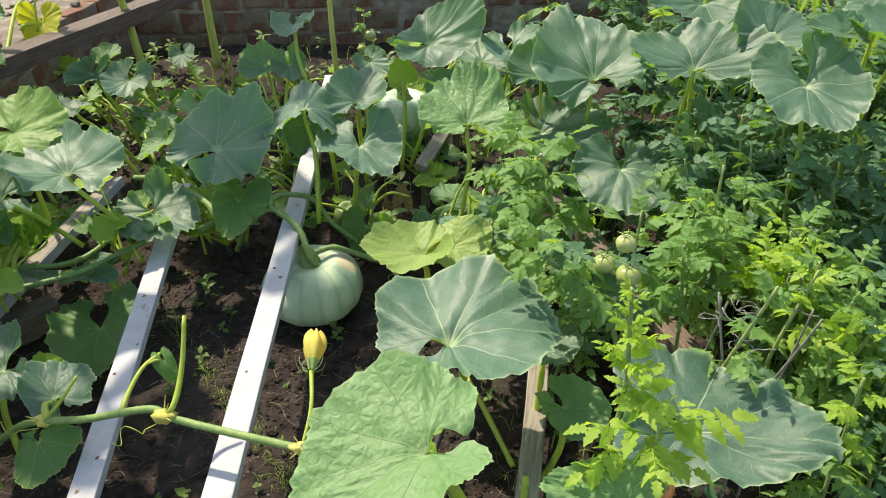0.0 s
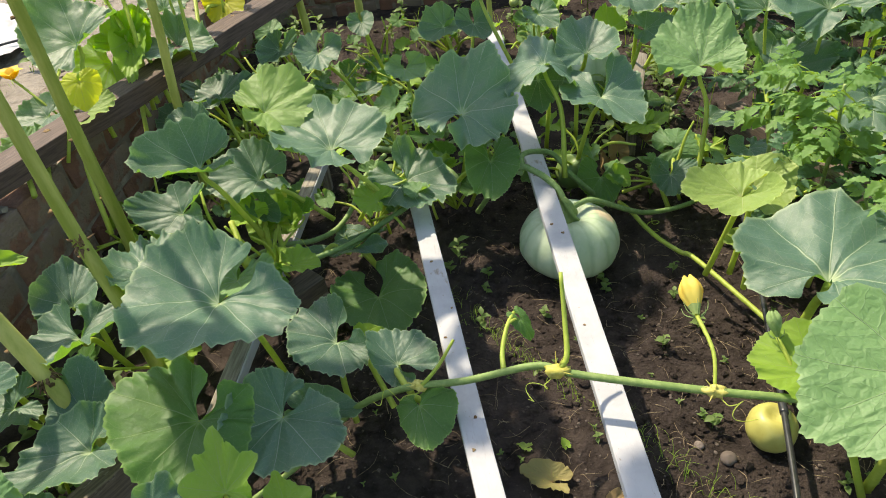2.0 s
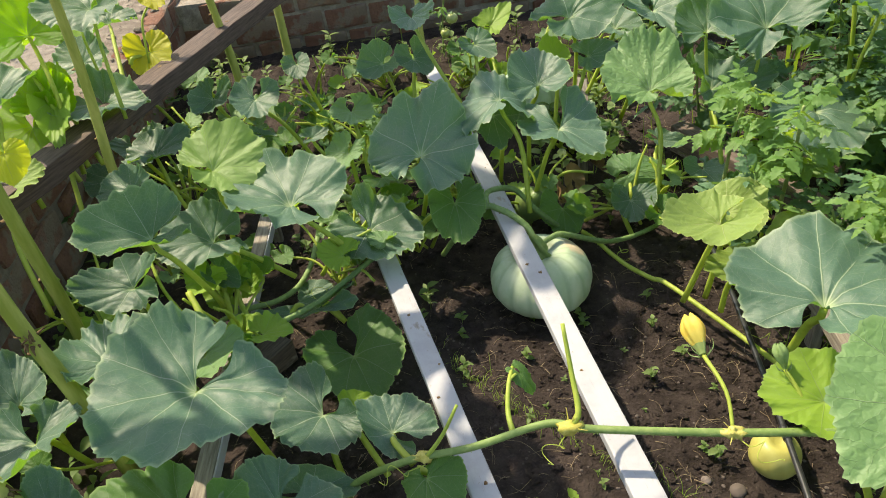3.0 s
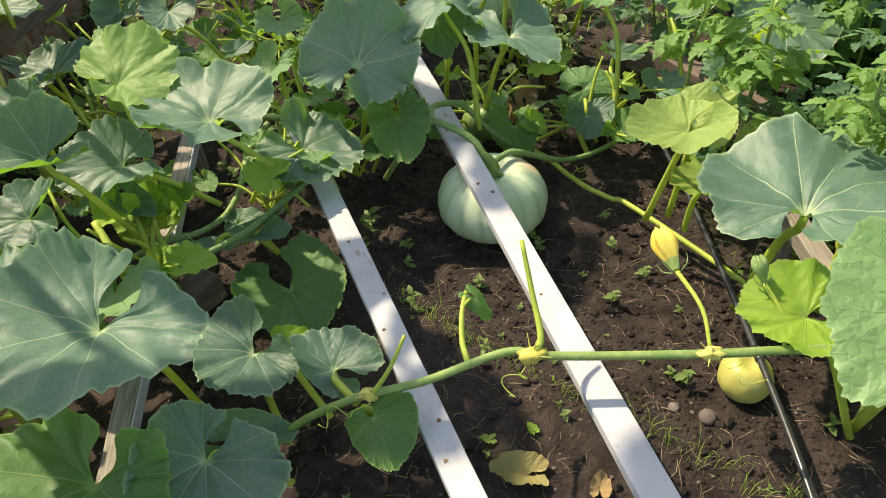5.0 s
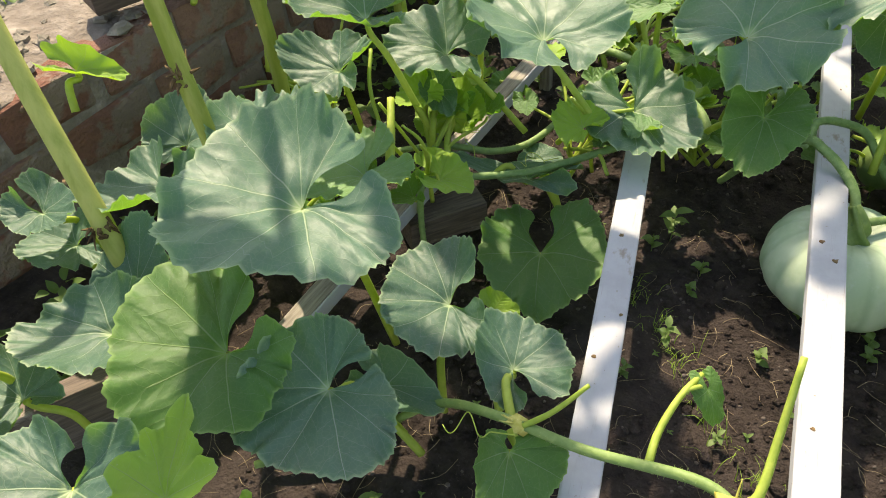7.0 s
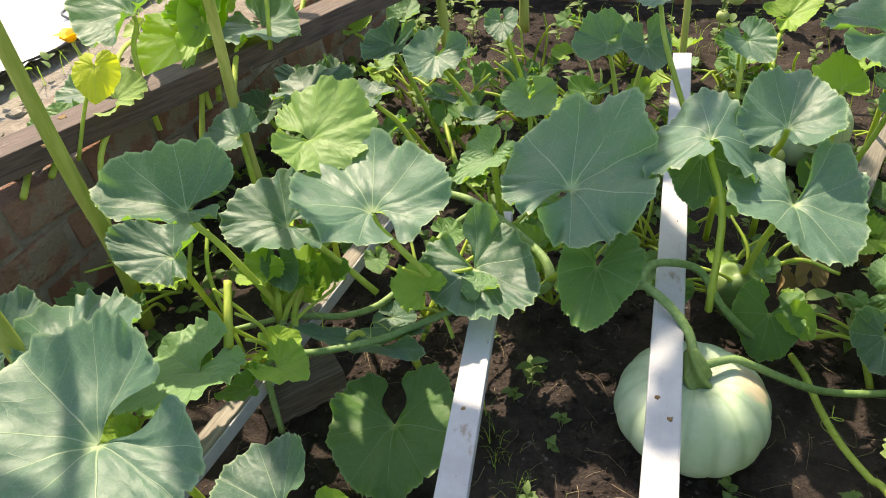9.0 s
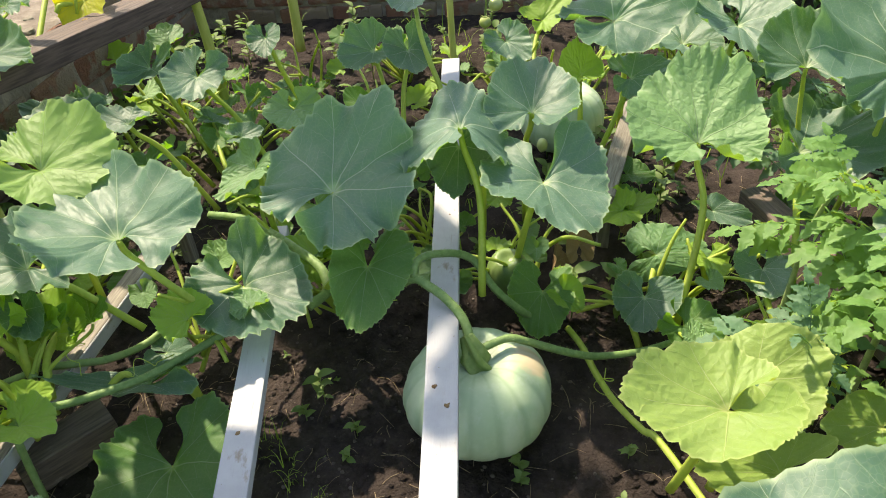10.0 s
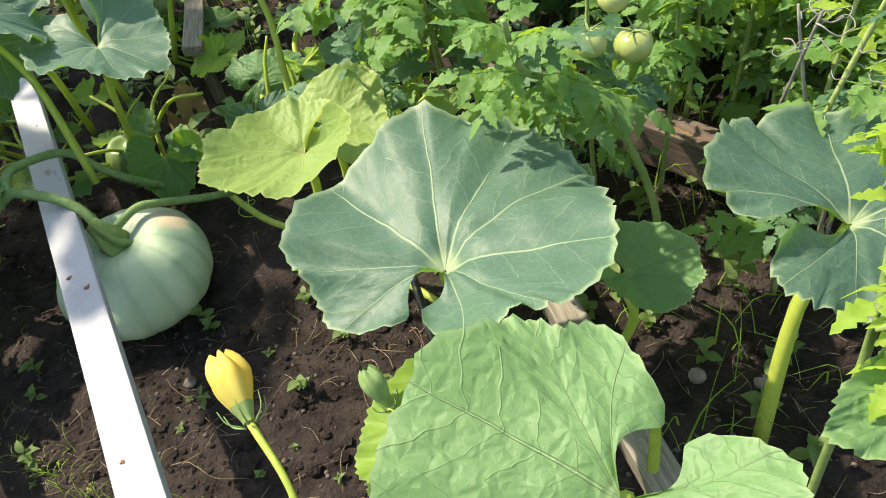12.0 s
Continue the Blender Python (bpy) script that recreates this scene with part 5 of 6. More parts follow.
def tomato_leaf_mesh(name, seed, material, size=0.17):
    """A compound leaf along +X: a drooping rib with pairs of leaflets."""
    rnd = random.Random(seed)
    droop = rnd.uniform(0.25, 0.6)
    rib = [Vector((size * t, 0, 0.25 * size * t - droop * size * t * t)) for t in np.linspace(0, 1, 9)]
    sets = [tube_data(rib, (0.0024, 0.0012), 5)]
    for i, t in enumerate((0.26, 0.34, 0.46, 0.54, 0.66, 0.73, 0.84)):
        big = i % 2 == 0
        for side in (1, -1):
            if rnd.random() < 0.08:
                continue
            ln = size * (0.48 if big else 0.18) * rnd.uniform(0.85, 1.15) * (1.15 - 0.35 * t)
            p = Vector((size * t, 0, 0.25 * size * t - droop * size * t * t))
            m = Matrix.Translation(p) @ pose(0, 0, 0, rnd.uniform(-35, 35), rnd.uniform(-5, 40), side * rnd.uniform(50, 75))
            v, f = leaflet(ln, seed * 31 + i * 2 + side, rnd.uniform(0.1, 0.45))
            sets.append(([m @ Vector(q) for q in v], f))
    m = Matrix.Translation(rib[-1]) @ pose(0, 0, 0, rnd.uniform(-10, 10), 15, rnd.uniform(-10, 10))
    v, f = leaflet(size * 0.42, seed * 17, 0.3)
    sets.append(([m @ Vector(q) for q in v], f))
    return mesh_of(name, *join(*sets), material)


TOMATO_LEAVES = [tomato_leaf_mesh("leaf", 40 + s, TOMATO_LEAF) for s in range(6)]
LIME_LEAVES = [tomato_leaf_mesh("leaf", 80 + s, TOMATO_LIME, 0.16) for s in range(4)]
BRIGHT_LEAVES = [tomato_leaf_mesh("leaf", 60 + s, TOMATO_BRIGHT) for s in range(4)]


def tomato_plant(label, points, leaves=14, low=0.25, bright=0.3, size=(0.8, 1.3), seed=0, r=0.006, lime=False):
    """A tomato plant whose stem runs through the points, its leaves spiralling up from low to the top."""
    rnd = random.Random(seed)
    ob = thing("tomato_plant", label, "tomato plant", points[0])
    part("stem", tube("stem", points, (r, r * 0.55), TOMATO_STEM, 8, 0.06, 5, 24), ob)
    line = bezier(points, 60)
    for i in range(leaves):
        t = low + (1 - low) * (i + 0.5) / leaves
        p = line[int(t * 60)]
        hd = i * 137.5 + rnd.uniform(-30, 30)
        lift = rnd.uniform(-65, -25) if lime and size[1] < 0.7 else rnd.uniform(-30, 12) if t < 0.85 else rnd.uniform(-55, -20)
        s = rnd.uniform(*size) * (1.0 if t < 0.8 else 0.75)
        pool = BRIGHT_LEAVES if rnd.random() < bright * (0.4 + 1.2 * t) else TOMATO_LEAVES
        if lime and t > (0.5 if size[1] < 0.7 else 0.72):
            pool = LIME_LEAVES
        part("leaf", pool[rnd.randrange(len(pool))], ob, "", Matrix.Translation(p) @ pose(0, 0, 0, rnd.uniform(-15, 15), lift, hd) @ Matrix.Scale(s, 4))
    return ob


def tomato(plant, at, r, material, label=""):
    v, f = [], []
    for i in range(9):
        th = math.pi * i / 8
        for k in range(16):
            ph = 2 * math.pi * k / 16
            q = r * math.sin(th) * (1 + 0.03 * math.cos(5 * ph))
            v.append((q * math.cos(ph), q * math.sin(ph), r * 0.88 * math.cos(th) * (1 - 0.2 * math.exp(-(th / 0.35) ** 2))))
    for i in range(8):
        for k in range(16):
            f.append((i * 16 + k, (i + 1) * 16 + k, (i + 1) * 16 + (k + 1) % 16, i * 16 + (k + 1) % 16))
    fruit = part("tomato", mesh_of("tomato", v, f, material), plant, label, Matrix.Translation(at))
    sets = []
    for k in range(5):
        w = 2 * math.pi * k / 5
        sets.append(tube_data(bezier([(0, 0, r * 0.75), (0.5 * r * math.cos(w), 0.5 * r * math.sin(w), r * 0.95), (1.0 * r * math.cos(w), 1.0 * r * math.sin(w), r * 1.0)], 5), (0.0022, 0.0006), 4))
    part("calyx", mesh_of("calyx", *join(*sets), TOMATO_STEM), fruit, "", Matrix.Translation(at))
    return fruit


P = "bushy green tomato plant with toothed leaves"
front = tomato_plant("tomato plant with bright lime shoots and a ripening fruit", [(0.31, 0.85, 0.0), (0.312, 0.865, 0.30), (0.32, 0.878, 0.56), (0.345, 0.915, 0.70), (0.342, 0.925, 0.79), (0.338, 0.942, 0.89)], 16, 0.66, 1.0, (0.20, 0.36), 3, lime=True)
part("side_shoot", tube("side_shoot", [(0.322, 0.88, 0.58), (0.36, 0.85, 0.60), (0.385, 0.845, 0.65), (0.39, 0.86, 0.69)], (0.004, 0.0025), TOMATO_STEM, 7, 0.05, 5, 12), front)
for k, (hd, lift, s_, dz) in enumerate(((175, -8, 0.62, 0.0), (205, 4, 0.55, -0.03), (5, -12, 0.80, 0.01), (335, -4, 0.62, -0.02), (265, -6, 0.50, -0.01), (60, -30, 0.55, 0.03), (130, -25, 0.48, 0.03), (350, -45, 0.42, 0.04))):
    part("leaf", LIME_LEAVES[k % 4], front, "", Matrix.Translation((0.362 + (0.02 if k % 2 == 0 else -0.01), 0.862, 0.655 + dz)) @ pose(0, 0, 0, 0, lift, hd) @ Matrix.Scale(s_, 4))
tomato(front, (0.400, 0.82, 0.575), 0.022, RED_FRUIT, "ripening orange tomato")
fruiting = tomato_plant("tomato plant bearing green tomatoes", [(0.46, 1.40, 0.0), (0.47, 1.36, 0.22), (0.43, 1.42, 0.42), (0.36, 1.45, 0.52), (0.27, 1.42, 0.60), (0.24, 1.40, 0.70)], 18, 0.45, 0.55, (0.5, 0.82), 5, 0.008)
for at, r in (((0.405, 1.457, 0.565), 0.026), ((0.455, 1.418, 0.560), 0.029), ((0.45, 1.46, 0.62), 0.024)):
    tomato(fruiting, at, r, GREEN_FRUIT)
tomato_plant("tall young tomato plant with fresh green top leaves", [(0.36, 2.00, 0.0), (0.352, 1.97, 0.28), (0.33, 1.92, 0.46), (0.284, 1.852, 0.65)], 14, 0.45, 1.0, (0.7, 1.0), 7, 0.008)
tomato_plant("tall young tomato plant with fresh green top leaves", [(0.24, 2.16, 0.0), (0.235, 2.13, 0.3), (0.232, 2.10, 0.48), (0.228, 2.015, 0.65)], 13, 0.45, 1.0, (0.65, 0.95), 8, 0.007)
tomato_plant("low green tomato plant with drooping leaves", [(0.16, 1.98, 0.0), (0.15, 1.92, 0.2), (0.14, 1.84, 0.40), (0.15, 1.80, 0.46)], 14, 0.3, 0.3, (0.6, 0.95), 9)
rnd = random.Random(11)
spots = [(0.52, 1.62, 0.60), (0.72, 1.92, 0.60), (0.75, 1.74, 0.66), (0.52, 1.86, 0.30), (0.88, 1.50, 0.58), (0.66, 1.24, 0.70), (0.82, 1.28, 0.62), (0.98, 1.30, 0.55), (1.05, 1.68, 0.55), (0.92, 1.98, 0.60),
         (1.18, 1.45, 0.55), (1.20, 1.85, 0.52), (0.80, 2.30, 0.42), (1.05, 2.25, 0.52), (1.35, 1.62, 0.50), (1.40, 2.05, 0.55), (0.85, 1.06, 0.55), (1.10, 1.08, 0.50), (0.43, 1.80, 0.32), (0.33, 1.62, 0.42),
         (1.0, 0.85, 0.45), (1.25, 1.2, 0.45), (0.60, 2.45, 0.45), (0.90, 2.60, 0.50), (1.25, 2.50, 0.55)]
for k, (x, y, h) in enumerate(spots):
    lx, ly = rnd.uniform(-0.06, 0.06), rnd.uniform(-0.06, 0.06)
    tomato_plant(P, [(x, y, 0.0), (x + lx, y + ly, h * 0.5), (x - lx * 0.5, y + 2 * ly, h)], 15, 0.2, (0.6 if x < 0.95 else 0.35) if y < 1.78 else 0.06, (0.42, 0.75), 100 + k, lime=y < 1.55 and k % 2 == 0)
for k in range(16):
    x, y, h = rnd.uniform(0.95, 1.75), rnd.uniform(1.05, 2.35), rnd.uniform(0.35, 0.55)
    lx = rnd.uniform(-0.08, 0.08)
    tomato_plant(P, [(x, y, 0.0), (x + lx, y, h * 0.5), (x - lx, y - 0.05, h)], 15, 0.15, 0.5, (0.45, 0.8), 160 + k, lime=y < 1.7 and k % 2 == 0)
for k in range(34):
    x, y = rnd.uniform(0.45, 2.3), rnd.uniform(2.35, 4.1)
    if x < 0.7 and y < 2.7:
        x += 0.4
    h = rnd.uniform(0.45, 0.7)
    tomato_plant("tall dark green tomato plant behind the others", [(x, y, 0.0), (x + rnd.uniform(-0.06, 0.06), y, h * 0.5), (x + rnd.uniform(-0.08, 0.08), y + rnd.uniform(-0.08, 0.08), h)], 13, 0.15, 0.06, (0.8, 1.25), 200 + k)
for k in range(16):
    x, y, h = rnd.uniform(0.72, 1.7), rnd.uniform(2.15, 3.0), rnd.uniform(0.42, 0.62)
    tomato_plant("tall dark green tomato plant behind the others", [(x, y, 0.0), (x + 0.03, y, h * 0.5), (x + rnd.uniform(-0.06, 0.06), y - 0.04, h)], 15, 0.1, 0.08, (0.8, 1.25), 300 + k)
for k, (x, y, h) in enumerate(((0.80, 2.12, 0.60), (0.92, 2.10, 0.66), (1.05, 2.12, 0.68), (1.18, 2.05, 0.70), (1.30, 1.98, 0.68), (0.98, 1.85, 0.60), (1.12, 1.88, 0.62), (1.28, 1.80, 0.60), (1.42, 1.85, 0.62))):
    tomato_plant("tall dark green tomato plant behind the others", [(x, y, 0.0), (x + 0.02, y, h * 0.5), (x - 0.03, y - 0.03, h)], 17, 0.2, 0.05, (0.6, 0.95), 340 + k)
for k, (x, y, h) in enumerate(((0.86, 1.84, 0.58), (0.97, 1.70, 0.56), (0.92, 1.56, 0.54), (0.98, 1.42, 0.52), (1.06, 1.56, 0.54), (0.90, 1.30, 0.46))):
    tomato_plant("leafy tomato plant with light green shoots", [(x, y, 0.0), (x + 0.02, y - 0.02, h * 0.5), (x - 0.03, y - 0.05, h)], 17, 0.35, 0.9, (0.45, 0.75), 370 + k, lime=k == 2)
for k, (x, y, h) in enumerate(((0.60, 1.50, 0.60), (0.72, 1.58, 0.62), (0.81, 1.54, 0.58), (0.68, 1.68, 0.62), (0.90, 1.46, 0.58))):
    tomato_plant("leafy tomato plant with light green shoots", [(x + 0.06, y + 0.08, 0.0), (x + 0.04, y + 0.04, h * 0.5), (x - 0.01, y - 0.02, h)], 13, 0.66, 1.0, (0.42, 0.68), 390 + k, lime=k == 2)
small = tomato_plant("young tomato plant with two small green fruits", [(-0.50, 3.95, 0.12), (-0.49, 3.92, 0.3), (-0.47, 3.88, 0.46)], 5, 0.5, 0.4, (0.4, 0.6), 31)
tomato(small, (-0.446, 3.85, 0.335), 0.030, GREEN_FRUIT)
tomato(small, (-0.49, 3.83, 0.27), 0.026, GREEN_FRUIT)

dead = thing("dead_stem", "tangle of dry grey tomato stems", "dead stems", (0.62, 1.20, 0.0))
for k in range(4):
    r2 = random.Random(70 + k)
    p = Vector((0.61 + 0.05 * k, 1.24 + r2.uniform(-0.03, 0.06), 0.0))
    part("twig", tube("twig", [p, p + Vector((r2.uniform(-0.02, 0.02), 0.0, 0.30)), p + Vector((r2.uniform(-0.05, 0.08), r2.uniform(-0.06, 0.04), 0.62))], (0.0045, 0.0022), DRY_STEM, 6, 0, 5, 18), dead)
for k in range(11):
    r2 = random.Random(90 + k)
    p = Vector((0.62 + r2.uniform(-0.05, 0.22), 1.25 + r2.uniform(-0.08, 0.08), r2.uniform(0.50, 0.64)))
    w, turn, pts = r2.uniform(0, 6.28), r2.uniform(0.35, 0.8) * r2.choice((-1, 1)), [p]
    for i in range(8):
        w += turn * (0.4 + 0.12 * i)
        pts.append(pts[-1] + Vector((math.cos(w) * 0.013, math.sin(w) * 0.011, r2.uniform(-0.008, 0.010))))
    part("twig", tube("twig", pts, (0.0014, 0.0006), DRY_STEM, 5, 0, 5, 24), dead)

# ---- weeds, stones and litter on the soil ----
def small_leaf(length, width, bend=0.3):
    v, f = [], []
    n = 6
    for i in range(n + 1):
        t = i / n
        w = width * 0.5 * math.sin(math.pi * min(1.0, 0.06 + 0.94 * t) ** 0.8)
        z = bend * length * (t - t * t * 1.3)
        v += [(length * t, w, z + w * 0.3), (length * t, 0, z), (length * t, -w, z + w * 0.3)]
    for i in range(n):
        a = i * 3
        f += [(a, a + 1, a + 4, a + 3), (a + 1, a + 2, a + 5, a + 4)]
    return v, f


def weed_kind(seed, leaves, length, tall):
    """What a weed is made of: its stem, and its leaves with their poses."""
    r4 = random.Random(seed)
    stem = mesh_of("stem", *tube_data([Vector((0, 0, -0.01)), Vector((0.003, 0.002, tall * 0.5)), Vector((0, 0, tall))], (0.0016, 0.001), 5), WEED)
    blade = mesh_of("leaf", *small_leaf(length, length * r4.uniform(0.45, 0.7)), WEED)
    poses = [Matrix.Translation((0, 0, tall * (0.25 + 0.75 * k / leaves))) @ pose(0, 0, 0, r4.uniform(-15, 15), -r4.uniform(-10, 40), k * 137 + r4.uniform(-20, 20)) @ Matrix.Scale(r4.uniform(0.7, 1.15), 4) for k in range(leaves)]
    return stem, blade, poses


WEEDS = [weed_kind(1, 5, 0.020, 0.012), weed_kind(2, 6, 0.024, 0.04), weed_kind(3, 4, 0.015, 0.010), weed_kind(4, 9, 0.040, 0.11), weed_kind(5, 6, 0.030, 0.06)]


def weed(x, y, kind, s=1.0, turn=0.0):
    ob = thing("weed", "small green weed seedling growing from the soil", "weed", group="weeds")
    m = Matrix.Translation((x, y, soil_height(x, y))) @ pose(0, 0, 0, 0, 0, turn) @ Matrix.Scale(s, 4)
    ob.matrix_basis = m
    stem, blade, poses = WEEDS[kind]
    part("stem", stem, ob, "", m)
    for q in poses:
        part("leaf", blade, ob, "", m @ q)
    return ob


rnd = random.Random(5)
weed(-0.815, 2.02, 3, 1.0), weed(-0.85, 1.97, 4, 1.0), weed(-0.73, 1.86, 1, 0.9), weed(-0.55, 1.72, 1, 1.0), weed(-0.22, 1.55, 4, 0.9), weed(-0.10, 1.62, 4, 0.9), weed(-0.16, 1.25, 4, 1.0), weed(-0.72, 1.93, 4, 0.9)
for k in range(60):
    x, y = rnd.uniform(-1.25, 0.2), rnd.uniform(0.8, 2.2)
    weed(x, y, rnd.choice((0, 0, 1, 2, 2, 4)), rnd.uniform(0.5, 1.0), rnd.uniform(0, 360))
for k in range(220):
    weed(rnd.uniform(-1.8, 0.6), rnd.uniform(2.3, 4.25), rnd.choice((0, 1, 3, 3, 4)), rnd.uniform(0.7, 1.6), rnd.uniform(0, 360))
for k in range(50):
    weed(rnd.uniform(0.2, 1.5), rnd.uniform(0.9, 2.4), rnd.choice((1, 3, 4, 4)), rnd.uniform(0.8, 1.6), rnd.uniform(0, 360))

sets = []
for k in range(9500):
    near = k < 8000
    x, y = (rnd.uniform(-1.5, 0.8), rnd.uniform(0.6, 2.6)) if near else (rnd.uniform(-2.0, 1.6), rnd.uniform(2.2, 4.3))
    if noise.noise(Vector((x * 3, y * 3, 7))) < -0.25:
        continue
    r = rnd.uniform(0.0025, 0.007) if rnd.random() < 0.86 else rnd.uniform(0.008, 0.018)
    v, f = lump(r, k * 0.37, rnd.uniform(0.6, 0.9), 0.8, 3, 6)
    z = soil_height(x, y) + r * 0.2
    sets.append(([q + Vector((x, y, z)) for q in v], f))
thing("soil_clods", "loose dark crumbs and clods of soil", "soil", kind="stuff", data=mesh_of("soil_clods", *join(*sets), SOIL, smooth=False))
sets = []
for k in range(1300):
    x, y = rnd.uniform(-1.4, 0.9), rnd.uniform(0.7, 2.6)
    r = rnd.uniform(0.002, 0.0055)
    v, f = lump(r, k * 0.77, 0.65, 0.35, 4, 7)
    sets.append(([q + Vector((x, y, soil_height(x, y) + r * 0.25)) for q in v], f))
thing("gravel", "small pale stones scattered on the soil", "gravel", kind="stuff", data=mesh_of("gravel", *join(*sets), STONE))
for x, y, r, lab in ((-0.152, 1.14, 0.020, "smooth pinkish pebble on the dark soil"), (-0.21, 1.19, 0.013, "small grey pebble on the dark soil"), (-0.42, 1.70, 0.014, "small grey pebble on the dark soil"), (0.42, 1.17, 0.016, "flat grey pebble under the leaves"), (0.50, 1.10, 0.014, "pale pebble under the leaves")):
    v, f = lump(r, x * 5, 0.65, 0.2, 8, 12)
    ob = thing("pebble", lab, "pebble", (x, y, soil_height(x, y) + r * 0.4), data=mesh_of("pebble", v, f, STONE))
sets = []
for k in range(1700):
    x, y = rnd.uniform(-1.7, 0.9), rnd.uniform(0.7, 3.6) if k % 2 else rnd.uniform(0.8, 2.1)
    w, ln = rnd.uniform(0, 6.28), rnd.uniform(0.015, 0.06) * (1 if k % 6 else 2.2)
    d = Vector((math.cos(w), math.sin(w), 0))
    p = Vector((x, y, soil_height(x, y) + 0.003))
    pts = bezier([p, p + d * ln * 0.5 + Vector((rnd.uniform(-1, 1), rnd.uniform(-1, 1), rnd.uniform(0, 1))) * ln * 0.2, p + d * ln], 5)
    sets.append(tube_data(pts, (rnd.uniform(0.0005, 0.0011), 0.0004), 4))
thing("straw", "bits of dry straw and roots on the soil", "straw", kind="stuff", data=mesh_of("straw", *join(*sets), STRAW))


def fallen_leaf(label, x, y, s, turn, material, seed):
    ob = thing("fallen_leaf", label, "dead leaf", data=leaf_mesh("fallen_leaf", s, s * 1.1, material, seed, 0.25, 0.12, 0.3, 0.08, 0.1, 7, 48))
    ob.matrix_basis = Matrix.Translation((x, y, soil_height(x, y) + 0.012)) @ pose(0, 0, 0, rnd.uniform(-12, 12), rnd.uniform(-12, 12), turn)
    return ob


fallen_leaf("withered yellow-green leaf with brown edges on the soil", -0.590, 1.110, 0.078, 70, LEAF_WITHER, 301)
fallen_leaf("curled brown dead leaf on the soil", -0.453, 1.030, 0.042, -30, LEAF_DRY, 302)
fallen_leaf("small yellowing leaf lying on the soil", -0.647, 1.222, 0.026, 80, LEAF_YELLOW, 303)
fallen_leaf("small green leaf lying on the soil", -0.545, 1.215, 0.022, 20, LEAF_YOUNG, 304)
for k, (x, y, z) in enumerate(((-0.18, 2.52, 0.10), (-0.25, 2.48, 0.07), (-0.05, 2.62, 0.08))):
    ob = fallen_leaf("shrivelled brown leaf hanging among the vines", x, y, 0.07, 40 * k, LEAF_DRY, 310 + k)
    ob.matrix_basis = Matrix.Translation((x, y, z)) @ pose(0, 0, 0, 70, 20 * k, 50 * k)

sets = []
for k in range(2700):
    right = k % 3 if k < 1200 else (1 if k < 2400 else 3)
    x, y = (rnd.uniform(0.15, 1.4), rnd.uniform(1.0, 2.6)) if right == 0 else ((rnd.uniform(-3.3, -2.72), rnd.uniform(0.6, 4.2)) if right == 1 else (rnd.uniform(-1.7, 1.4), rnd.uniform(2.6, 4.2)))
    if right == 3:
        tuft = k % 23
        x, y = -0.95 + 0.92 * ((tuft * 0.618) % 1) + rnd.gauss(0, 0.02), 0.85 + 1.1 * ((tuft * 0.381) % 1) + rnd.gauss(0, 0.02)
    if right == 1 and x < -2.74 and y > 2.3:
        continue
    z0 = 0.42 if right == 1 else soil_height(x, y)
    w, ln = rnd.uniform(0, 6.28), rnd.uniform(0.05, 0.16) * (0.4 if right == 3 else 1)
    d = Vector((math.cos(w), math.sin(w), 0))
    b = Vector((-d.y, d.x, 0)) * rnd.uniform(0.0012, 0.0028) * (0.5 if right == 3 else 1)
    pts = bezier([Vector((x, y, z0)), Vector((x, y, z0)) + d * ln * 0.25 + Vector((0, 0, ln * 0.7)), Vector((x, y, z0)) + d * ln * 0.8 + Vector((0, 0, ln * 0.75))], 5)
    v = []
    for i, p in enumerate(pts):
        q = b * (1 - i / 5.5)
        v += [p - q, p + q]
    sets.append((v, [(2 * i, 2 * i + 1, 2 * i + 3, 2 * i + 2) for i in range(5)]))
thing("grass", "sparse thin green grass blades", "grass", kind="stuff", data=mesh_of("grass", *join(*sets), GRASS))
reeds = []
for k in range(26):
    x, y, h = rnd.uniform(1.1, 2.0), rnd.uniform(3.2, 3.7), rnd.uniform(0.75, 1.05)
    lean = Vector((rnd.uniform(-0.12, 0.12), rnd.uniform(-0.1, 0.1), 0))
    pts = bezier([Vector((x, y, 0)), Vector((x, y, h * 0.6)) + lean * 0.5, Vector((x, y, h)) + lean * 2], 8)
    v = []
    for i, p in enumerate(pts):
        q = Vector((1, 0.3, 0)) * 0.014 * (1 - (i / 8.5) ** 2)
        v += [p - q, p + q + Vector((0, 0.004, 0))]
    reeds.append((v, [(2 * i, 2 * i + 1, 2 * i + 3, 2 * i + 2) for i in range(8)]))
thing("tall_grass", "tall bright green blades behind the tomatoes", "grass", kind="stuff", data=mesh_of("tall_grass", *join(*reeds), GRASS))

# small leafy weeds over the raised ground behind the side wall, and along its foot
sets = []
for k in range(2600):
    if k < 2000:
        x, y, z0 = rnd.uniform(-3.6, -2.70), rnd.uniform(0.5, 4.3), 0.45
        if noise.noise(Vector((x * 2.2, y * 2.2, 3))) < -0.15 or (x < -2.74 and y > 2.3):
            continue
    else:
        x = rnd.uniform(-2.05, -1.75)
        y = rnd.uniform(1.0, 4.1)
        z0 = soil_height(x, y)
    m = Matrix.Translation((x, y, z0 + rnd.uniform(0.0, 0.07))) @ pose(0, 0, 0, rnd.uniform(-30, 30), rnd.uniform(-50, 10), rnd.uniform(0, 360)) @ Matrix.Scale(rnd.uniform(0.7, 1.8), 4)
    v, f = small_leaf(0.034, 0.020)
    sets.append(([m @ Vector(q) for q in v], f))
thing("wild_plants", "low green weeds on the bare raised ground", "weeds", kind="stuff", data=mesh_of("wild_plants", *join(*sets), WEED))

